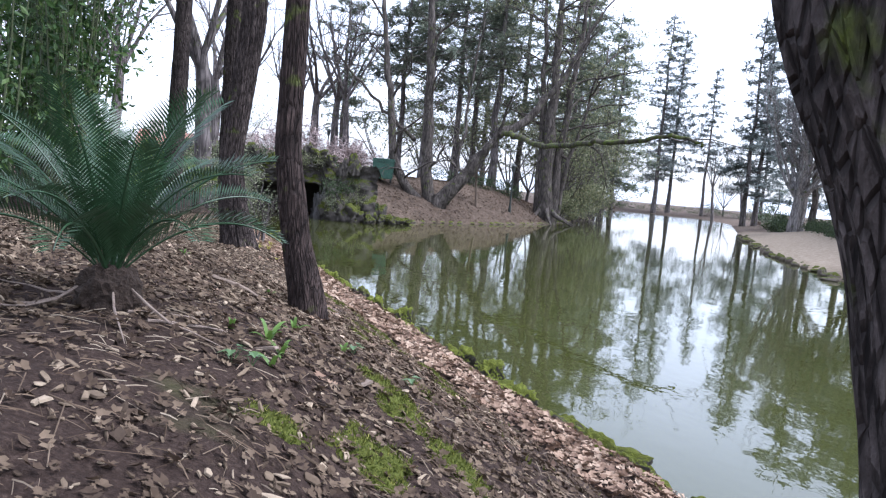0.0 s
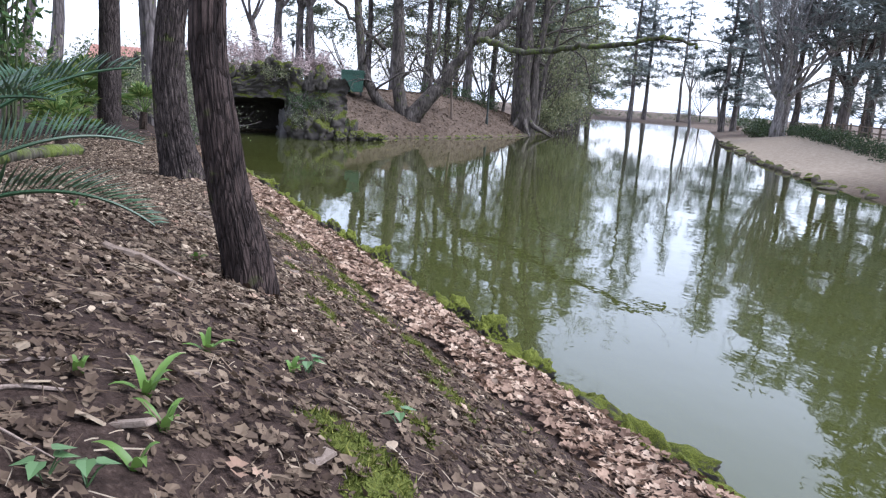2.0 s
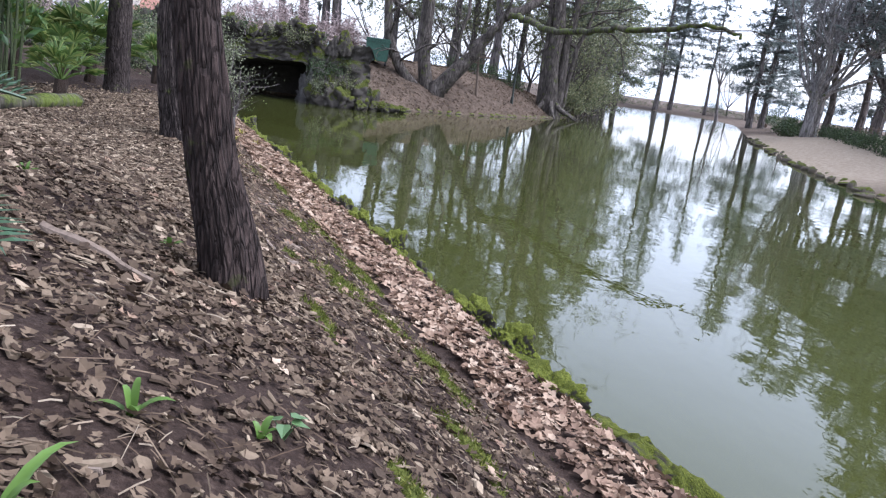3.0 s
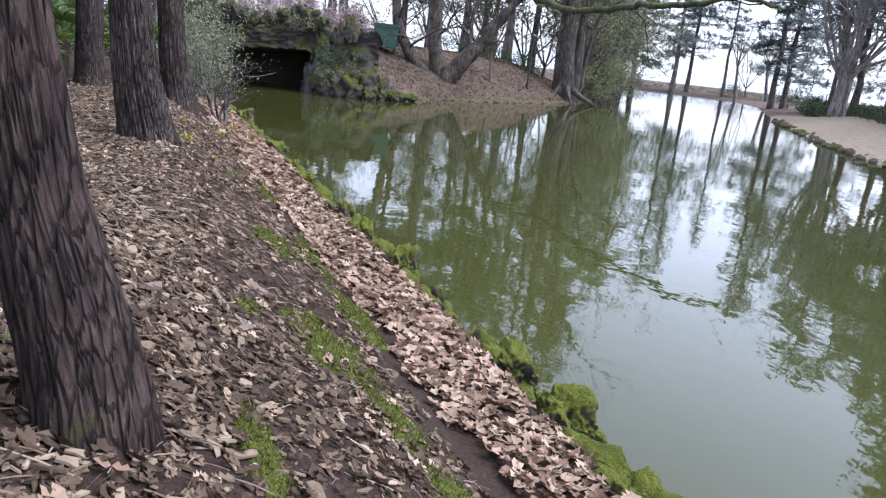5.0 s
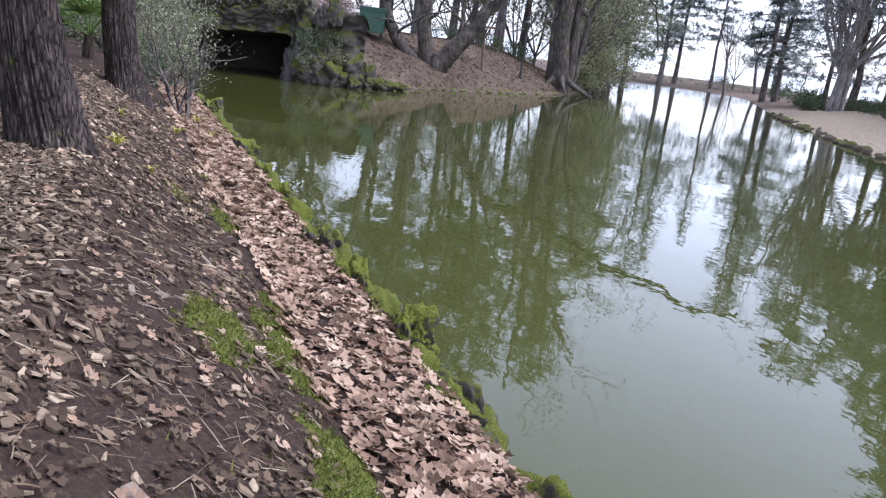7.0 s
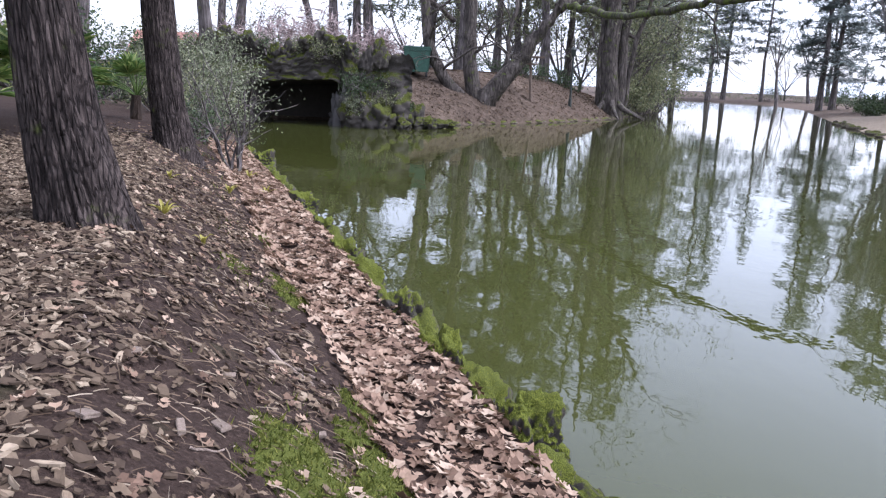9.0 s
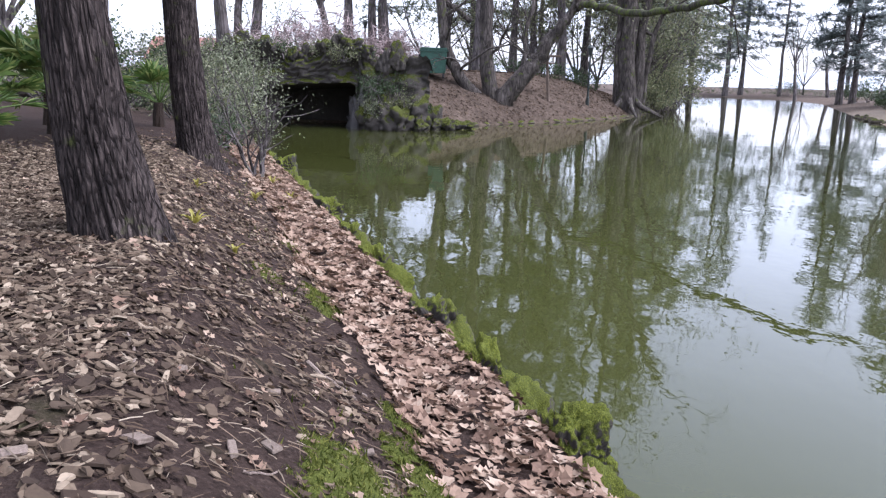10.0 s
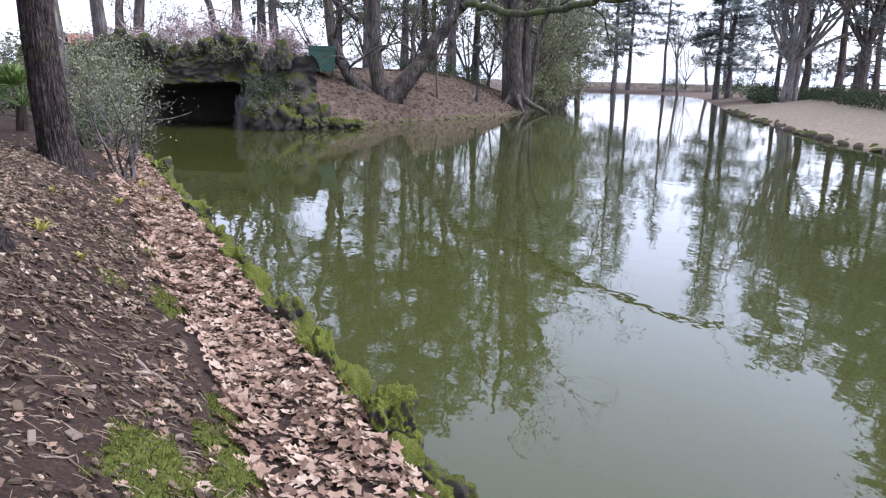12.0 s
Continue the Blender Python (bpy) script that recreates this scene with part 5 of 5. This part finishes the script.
def strap_plant(x, y, n, size, material, label):
    ob = thing("strap_leaf_plant", (x, y, lz(x, y)), label, "plant", "small plants on the bank")
    for k in range(n):
        g = Geo()
        a, ln, w = k * 2.4 + RNG.uniform(0, 0.5), size * RNG.uniform(0.6, 1.1), 0.009 * RNG.uniform(0.8, 1.5)
        d, s = np.array((math.cos(a), math.sin(a), 0)), np.array((-math.sin(a), math.cos(a), 0))
        el = RNG.uniform(0.85, 1.45)
        v = []
        for u in np.linspace(0, 1, 6):
            c = d * ln * u * math.cos(el) + np.array((0, 0, ln * (u * math.sin(el) - 0.55 * u * u)))
            ww = w * (1 - u ** 3) + 0.0008
            v += [c - s * ww, c + (0, 0, -ww * 0.5), c + s * ww]
        g.add(v, None, [q for i in range(5) for q in ((3 * i, 3 * i + 3, 3 * i + 4, 3 * i + 1), (3 * i + 1, 3 * i + 4, 3 * i + 5, 3 * i + 2))])
        part("leaf", g, material, ob, smooth=True)


def ivy_plant(x, y, n=4, size=0.06):
    ob = thing("ivy_seedling", (x, y, lz(x, y)), "small ivy seedling with broad pale-veined leaves", "plant", "ivy seedlings on the bank")
    for k in range(n):
        g = Geo()
        a = k * 2.2 + RNG.uniform(0, 1)
        c = np.array((math.cos(a) * size * 0.9, math.sin(a) * size * 0.9, 0.035 + RNG.uniform(0, 0.03)))
        tube(g, [(0, 0, 0), c * 0.6 + (0, 0, 0.01), c], [0.002, 0.0018, 0.0015], 4)
        out = [(-0.5, 0), (-0.42, 0.35), (-0.1, 0.42), (0.15, 0.25), (0.62, 0), (0.15, -0.25), (-0.1, -0.42), (-0.42, -0.35)]
        rot = np.array(((math.cos(a), -math.sin(a)), (math.sin(a), math.cos(a))))
        v = [c + np.array((*(rot @ np.array(q)) * size, 0.012 * abs(q[1]) - 0.012 * q[0])) for q in out] + [c]
        g.add(v, [(i, (i + 1) % 8, 8) for i in range(8)])
        part("leaf", g, M_IVY, ob)


def stick(path, r, label, material=M_DRY):
    x0, y0 = path[0]
    ob = thing("fallen_stick", (x0, y0, lz(x0, y0)), label, "stick", "fallen sticks")
    g = Geo()
    p = np.array([(x, y) for x, y in path], float)
    u = np.linspace(0, len(p) - 1, 8)
    q = np.stack([np.interp(u, np.arange(len(p)), p[:, k]) for k in (0, 1)], 1) + RNG.normal(0, 0.008, (8, 2))
    tube(g, np.c_[q - p[0], land(q) - lz(x0, y0) + r * 0.9], np.linspace(r, r * 0.6, 8), 7, True, 0.06)
    part("wood", g, material, ob)


# ---------------------------------------------------------------- litter on the bank
def spread(n, x0, x1, y0, y1, keep):
    """Random ground points for which keep(points, distance to the near shore) holds."""
    p = np.stack([RNG.uniform(x0, x1, n), RNG.uniform(y0, y1, n)], 1)
    p = p[~in_pond(p)]
    d = line_distance(p, NEAR, False)
    return p[keep(p, d)]


def ground_turns(p):
    """Turns that lie on the slope, each about its own upright."""
    e = 0.05
    sx = (land(p + (e, 0)) - land(p - (e, 0))) / (2 * e)
    sy = (land(p + (0, e)) - land(p - (0, e))) / (2 * e)
    n = np.stack([-sx, -sy, np.ones(len(p))], 1)
    n /= np.linalg.norm(n, axis=1)[:, None]
    a = RNG.uniform(0, 2 * np.pi, len(p))
    t = np.stack([np.cos(a), np.sin(a), 0 * a], 1)
    t -= (t * n).sum(1)[:, None] * n
    t /= np.linalg.norm(t, axis=1)[:, None]
    b = np.cross(n, t)
    return np.stack([t, b, n], -1)


def oak_leaf(seed):
    """A lobed, curled dead leaf of unit length."""
    r = np.random.default_rng(seed)
    out = []
    n = 9
    for s in (1, -1):
        us = np.linspace(-0.5, 0.5, n) if s == 1 else np.linspace(0.5, -0.5, n)[1:-1]
        for k, u in enumerate(us):
            w = 0.34 * math.sqrt(max(0, 1 - (2 * u) ** 2)) * (1.0 if k % 2 else 0.52) * r.uniform(0.8, 1.15) * (1.1 + 0.5 * u)
            out.append((u, s * w))
    curl, fold = r.uniform(0.2, 0.7), r.uniform(0.1, 0.5)
    v = [(x, y, curl * x * x + fold * abs(y) + r.normal(0, 0.02)) for x, y in out] + [(-0.1, 0, 0.0), (0.2, 0, 0.03)]
    m = len(out)
    f = [(i, (i + 1) % m, m if (out[i][0] + out[(i + 1) % m][0]) / 2 < 0.05 else m + 1) for i in range(m)]
    return np.array(v), np.array(f)


def chip_template(seed):
    """A split chip of wood: a ragged outline, bent and thin."""
    r = np.random.default_rng(seed)
    n = 7
    ang = np.sort((np.arange(n) + r.uniform(-0.35, 0.35, n)) * 2 * np.pi / n)
    k = 1 / np.maximum(abs(np.cos(ang)), abs(np.sin(ang))) ** r.uniform(0.7, 1.1)
    x, y = 0.5 * k * np.cos(ang) * r.uniform(0.7, 1.1, n), 0.5 * k * np.sin(ang) * r.uniform(0.6, 1.1, n)
    bend, twist = r.normal(0, 2.2), r.normal(0, 1.6)
    z = bend * (x * x - 0.1) + twist * x * y
    v = np.r_[np.stack([x, y, z], 1), np.stack([x * 0.95, y * 0.92, z + 0.9], 1)]
    f = [(n, n + i, n + i + 1) for i in range(1, n - 1)]
    for i in range(n):
        j = (i + 1) % n
        f += [(i, j, n + j), (i, n + j, n + i)]
    return v, np.array(f)


OAK = [oak_leaf(k) for k in range(8)]
CHIPS = [chip_template(k) for k in range(14)]


def lay(geo, templates, p, sizes, lift, tilt):
    """Lays templates on the ground at points p."""
    which = RNG.integers(0, len(templates), len(p))
    z = land(p) + RNG.uniform(*lift, len(p))
    rot = ground_turns(p) @ spins(len(p), tilt)
    for k, (tv, tf) in enumerate(templates):
        s = which == k
        if s.any():
            scatter(geo, tv, tf, np.c_[p[s], z[s]], rot[s], sizes[s])


def bank_litter():
    # pale oak leaves in the flat strip behind the edging stones, fewer up the slope
    g = Geo()
    p = spread(135000, -6.5, 3.4, -2.0, 24, lambda p, d: (d > 0.06) & (d < 0.70 + 0.13 * smooth(p[:, 1], 8, 9.8) + 0.12 * lumps(p, 0.35, 4) + 0.1 * lumps(p, 1.1, 1)) & (RNG.uniform(size=len(d)) < 0.80 + 0.3 * lumps(p, 0.3, 9)))
    lay(g, OAK, p, RNG.uniform(0.065, 0.135, len(p)), (0.004, 0.04), 0.24)
    p = spread(20000, -6, 2.2, -1.0, 19, lambda p, d: (d > 0.9) & (d < 4.5) & (RNG.uniform(size=len(d)) < (0.7 * np.exp(-(d - 0.9) / 0.7) + 0.025) * (0.3 + 0.7 * smooth(p[:, 1], 3.5, 6))))
    lay(g, OAK, p, RNG.uniform(0.04, 0.085, len(p)), (0.004, 0.02), 0.25)
    q = spread(110000, -6.5, 2.0, -3.0, 15, lambda p, d: (d > 0.85) & (RNG.uniform(size=len(d)) < 0.62 * smooth(p[:, 0], -6.5, -4) * smooth(p[:, 1], -3, 0.5) * (1 - 0.75 * bell(p, -1.0, 2.5, 0.75)) * (1 - 0.55 * smooth(p[:, 1], 5.5, 8)) * (1 - 0.8 * bell(p, -1.35, 9.15, 0.45))))
    dark = Geo()
    lay(dark, OAK, q, RNG.uniform(0.025, 0.08, len(q)), (0.003, 0.02), 0.3)
    tagged(part("leaf_litter", dark, M_LITTER_DARK), "dark brown crumbled leaf litter on the slope", "leaves", kind="stuff")
    tagged(part("fallen_leaves", g, M_LITTER), "pale pinkish-brown fallen oak leaves", "leaves", kind="stuff")
    # wood chips over the upper slope
    g = Geo()
    p = spread(250000, -6.5, 1.0, 2.0, 19, lambda p, d: (d > 0.9) & (RNG.uniform(size=len(d)) < np.clip((d - 1.3) / 0.9, 0.18, 0.95) * smooth(p[:, 0], -6.5, -4.2) * (1 - smooth(p[:, 1], 14, 19)) * (0.10 + 0.75 * smooth(p[:, 1], 4.2, 7.5)) * np.clip(0.72 + 0.75 * lumps(p, 0.55, 5) + 0.4 * lumps(p, 0.17, 1), 0.10, 1.0)
               * (1 - 0.85 * bell(p, -1.35, 9.15, 0.40)) * (1 - 0.7 * bell(p, -0.8, 8.1, 0.35)) * (1 - 0.6 * bell(p, -1.9, 10.6, 0.4))))
    s = np.stack([RNG.uniform(0.026, 0.066, len(p)) * RNG.choice((0.6, 1.0, 1.0, 1.6), len(p)), RNG.uniform(0.015, 0.042, len(p)) * RNG.choice((0.6, 1.0, 1.3), len(p)), RNG.uniform(0.003, 0.010, len(p))], 1)
    lay(g, CHIPS, p, s, (0.0, 0.014), 0.28)
    p = spread(110000, -6.5, 2.0, -3.0, 9, lambda p, d: (d > 1.0) & (RNG.uniform(size=len(d)) < 0.42 * smooth(p[:, 0], -6.5, -4) * smooth(p[:, 1], -3, 0.5) * (1 - smooth(p[:, 1], 5, 8.5)) * (0.7 + 0.5 * lumps(p, 0.45, 8)) * (1 - 0.75 * bell(p, -1.0, 2.5, 0.75))))
    s = np.stack([RNG.uniform(0.012, 0.04, len(p)), RNG.uniform(0.006, 0.018, len(p)), RNG.uniform(0.002, 0.006, len(p))], 1)
    lay(g, CHIPS, p, s, (0.0, 0.01), 0.3)
    tagged(part("wood_chips", g, M_CHIP), "weathered grey-brown wood chip mulch", "wood chips", kind="stuff")
    # thin twigs and needles
    g = Geo()
    p = spread(52000, -4.8, 2.2, 1.2, 16, lambda p, d: (d > 0.85) & (RNG.uniform(size=len(d)) < 0.4 + 0.35 * bell(p, -1.2, 9.3, 1.0)))
    rod = ([(-0.5, -0.5, 0), (-0.5, 0.5, 0), (-0.5, 0, 1), (0, -0.5, 0.9), (0, 0.5, 0.9), (0, 0, 1.9), (0.5, -0.4, 0), (0.5, 0.4, 0), (0.5, 0, 0.8)],
           [(0, 3, 2), (3, 5, 2), (1, 2, 4), (2, 5, 4), (3, 6, 5), (6, 8, 5), (4, 5, 7), (5, 8, 7)])
    s = np.stack([RNG.gamma(2.0, 0.024, len(p)) + 0.02, RNG.uniform(0.0012, 0.0045, len(p)), RNG.uniform(0.0012, 0.004, len(p))], 1)
    lay(g, [(np.array(rod[0]), np.array(rod[1]))], p, s, (0.004, 0.02), 0.15)
    tagged(part("twigs", g, M_TWIG), "thin dry twigs strewn over the soil", "twigs", kind="stuff")
    # moss along the break of the slope: a low lumpy carpet set with fine blades
    patches = ((-0.88, 9.5, 0.62, 0.14, 0.9), (-0.46, 8.45, 0.50, 0.16, 1.2), (-0.50, 7.5, 0.50, 0.24, 0.8), (-0.88, 7.40, 0.10, 0.07, 1.0), (-1.76, 11.9, 0.42, 0.13, 1.2),
               (-1.13, 9.3, 0.42, 0.20, 1.0), (-1.07, 10.2, 0.28, 0.08, 0.8), (-2.1, 11.85, 0.22, 0.12, 0.6), (-0.50, 5.95, 0.42, 0.08, 0.6), (-0.20, 3.75, 0.20, 0.13, 0.9),
               (-0.05, 3.5, 0.26, 0.15, 0.9), (0.14, 6.2, 0.55, 0.10, 0.9), (0.22, 5.15, 0.42, 0.08, 0.8), (-0.13, 2.75, 0.24, 0.17, 0.9), (0.20, 3.1, 0.28, 0.13, 1.0),
               (-0.48, 2.6, 0.16, 0.14, 0.8), (-2.35, 13.6, 0.5, 0.10, 0.7), (-3.0, 15.6, 0.6, 0.10, 0.6), (-0.14, 6.9, 0.4, 0.12, 0.9), (0.02, 4.3, 0.3, 0.10, 0.6))
    carpet, g = Geo(), Geo()
    way, across = np.array((-0.34, 0.94)), np.array((0.94, 0.34))
    for x, y, ln, w, full in patches:
        n, m = int(ln * 2.8 / 0.012), int(w * 2.8 / 0.012)
        u, v = np.meshgrid(np.linspace(-1.4, 1.4, n), np.linspace(-1.4, 1.4, m), indexing="ij")
        p = np.array((x, y)) + (u * ln).reshape(-1, 1) * way + (v * w).reshape(-1, 1) * across
        cover = np.exp(-(u ** 2 + v ** 2).ravel() * 1.1) * (0.75 + 0.55 * full) + 0.34 * lumps(p, 0.12, 7) + 0.16 * lumps(p, 0.035, 3) - 0.55
        z = land(p) + np.clip(cover, -0.3, 0.5) * 0.05 + 0.006 * lumps(p, 0.02, 5) * (cover > 0) - 0.004
        i, j = np.meshgrid(np.arange(n - 1), np.arange(m - 1), indexing="ij")
        q = np.stack([i * m + j, (i + 1) * m + j, (i + 1) * m + j + 1, i * m + j + 1], -1).reshape(-1, 4)
        carpet.add(np.c_[p, z], None, q[(cover[q] > -0.06).all(1)])
        on = np.flatnonzero(cover > -0.02)
        if len(on):
            on = RNG.choice(on, int(len(on) * 2.0))
            b = np.c_[p[on], z[on]] + RNG.normal(0, 0.006, (len(on), 3)) * (1, 1, 0)
            blade = (np.array([(-0.16, 0, 0), (0.16, 0, 0), (0.05, 0.35, 1.0)]), np.array([(0, 1, 2)]))
            scatter(g, *blade, b, spins(len(on), 0.6), RNG.gamma(4.0, 0.0032, len(on)) + 0.004)
    tagged(part("moss_carpet", carpet, M_MOSS, smooth=True), "low cushions of green moss on the slope", "moss", kind="stuff")
    band = []
    for x, y, a in along(NEAR_SHORE, 10.0, 32.0, 0.004, 0.008):
        d = RNG.normal(1.05, 0.18)
        band.append((x - d * math.sin(radians(a)), y + d * math.cos(radians(a))))
    p = np.array(band)
    p = p[lumps(p, 0.45, 2) + 0.5 * lumps(p, 0.09, 2) > 0.25]
    scatter(g, *blade, np.c_[p, land(p) + 0.001], spins(len(p), 0.5), RNG.gamma(4.0, 0.005, len(p)) + 0.006)
    tagged(part("moss", g, M_MOSS_BLADE), "bright green moss and short grass on the slope", "moss", kind="stuff")

    # litter on the far bank
    g = Geo()
    p = np.stack([RNG.uniform(-4, 15, 26000), RNG.uniform(34, 66, 26000)], 1)
    p = p[~in_pond(p)]
    p = p[line_distance(p, POND, True) < 9]
    lay(g, OAK[:3], p, RNG.uniform(0.07, 0.16, len(p)), (0.005, 0.03), 0.3)
    tagged(part("bank_leaves", g, M_LITTER_DARK), "brown leaf litter on the far bank", "leaves", kind="stuff")


bank_litter()

# sticks and small plants
stick([(-1.44, 5.2), (-1.02, 5.16)], 0.024, "thick dark broken stick lying on the chips", M_WOOD)
stick([(-2.0, 8.7), (-1.55, 8.1), (-1.28, 7.6)], 0.010, "long thin pale stick on the chips")
stick([(-1.52, 10.42), (-1.24, 10.16)], 0.011, "short peeled white stick on the slope")
stick([(-1.25, 3.25), (-1.06, 3.5), (-0.93, 3.67)], 0.008, "dry ribbed frond stalk lying on the soil")
stick([(-1.15, 3.2), (-0.98, 3.34), (-0.87, 3.42)], 0.008, "dry ribbed frond stalk lying on the soil")
stick([(-1.38, 10.36), (-1.23, 10.31)], 0.009, "short peeled white stick on the slope")
stick([(-2.0, 9.68), (-1.81, 9.3)], 0.006, "thin pale stick on the chips")
stick([(-1.39, 9.01), (-1.32, 9.1)], 0.005, "thin pale splinter on the soil")
stick([(-1.05, 7.35), (-0.8, 7.0)], 0.012, "short weathered stick on the slope")
stick([(-1.8, 7.2), (-1.45, 6.7)], 0.008, "thin pale stick on the chips")
for x, y, n, s in ((-0.70, 3.52, 6, 0.26), (-0.67, 4.02, 5, 0.17), (-0.88, 3.54, 4, 0.13), (-0.61, 3.37, 6, 0.22), (-0.61, 3.17, 3, 0.20), (-1.2, 5.9, 6, 0.12), (-1.9, 6.0, 6, 0.12), (-0.42, 4.22, 4, 0.12)):
    strap_plant(x, y, n, s, M_STRAP, "tuft of soft green strap-shaped leaves")
for x, y, n, s in ((-2.72, 12.3, 14, 0.26), (-2.35, 12.0, 8, 0.18), (-3.4, 14.2, 10, 0.22), (-3.2, 15.4, 12, 0.25), (-3.7, 18.0, 12, 0.3), (-3.1, 16.6, 10, 0.25)):
    strap_plant(x, y, n, s, M_STRAP_YEL, "tuft of yellow-green arching leaves")
for x, y in ((-0.37, 4.26), (-0.03, 4.13), (-0.74, 3.03), (-0.67, 3.06)):
    ivy_plant(x, y, 4, 0.045)


def wood_offcut(x, y, size, rz, label="flat weathered offcut of wood on the soil"):
    ob = part("wood_offcut", chunk(size), M_OFFCUT, at=pose(x, y, lz(x, y) + 0.004, RNG.uniform(-14, 14), RNG.uniform(-14, 14), rz))
    tagged(ob, label, "wood offcut", "offcuts on the bank")


def chunk(size):
    """A split piece of wood with uneven ends."""
    bm = bevel_box(size, min(size) * 0.18)
    for v in bm.verts:
        v.co += Vector((0.12 * size[0] * noise.noise(v.co * 31 + Vector((size[0] * 90, 0, 0))), 0.10 * size[1] * noise.noise(v.co * 27), 0))
    return bm


M_OFFCUT = simple("split_pale_wood", (0.12, 0.09, 0.068), (0.26, 0.205, 0.16), 22, 0.9, 0.6, 0.004)
for x, y, a, b, rz in ((-0.25, 3.53, 0.10, 0.05, 50), (-0.68, 3.32, 0.13, 0.032, -8), (-0.63, 3.72, 0.035, 0.012, 0), (-1.65, 8.95, 0.085, 0.05, -35), (-1.37, 9.25, 0.10, 0.035, -50), (-1.45, 9.12, 0.09, 0.025, -65),
                       (-1.12, 9.63, 0.035, 0.03, 10), (-1.86, 8.75, 0.06, 0.04, 40), (-1.75, 9.5, 0.055, 0.04, 70), (-1.5, 9.75, 0.05, 0.03, 20), (-0.93, 7.75, 0.14, 0.045, -40), (-1.62, 8.07, 0.05, 0.045, 15),
                       (-0.80, 6.95, 0.09, 0.04, 60), (-1.15, 6.9, 0.08, 0.05, 10)):
    wood_offcut(x, y, (a, b, 0.014), rz)


def mossy_log(x0, y0, x1, y1, r):
    ob = thing("fallen_log", (x0, y0, lz(x0, y0)), "dark rotting log half covered in moss on the soil", "log")
    g = Geo()
    u = np.linspace(0, 1, 9)
    q = np.stack([x0 + (x1 - x0) * u, y0 + (y1 - y0) * u + 0.05 * np.sin(5 * u)], 1)
    tube(g, np.c_[q - (x0, y0), land(q) - lz(x0, y0) + r * 0.6], r * (1 - 0.25 * u), 12, True, 0.08)
    part("wood", g, M_LIMB_MOSS, ob, smooth=True)


mossy_log(-4.68, 12.81, -4.64, 10.57, 0.11)
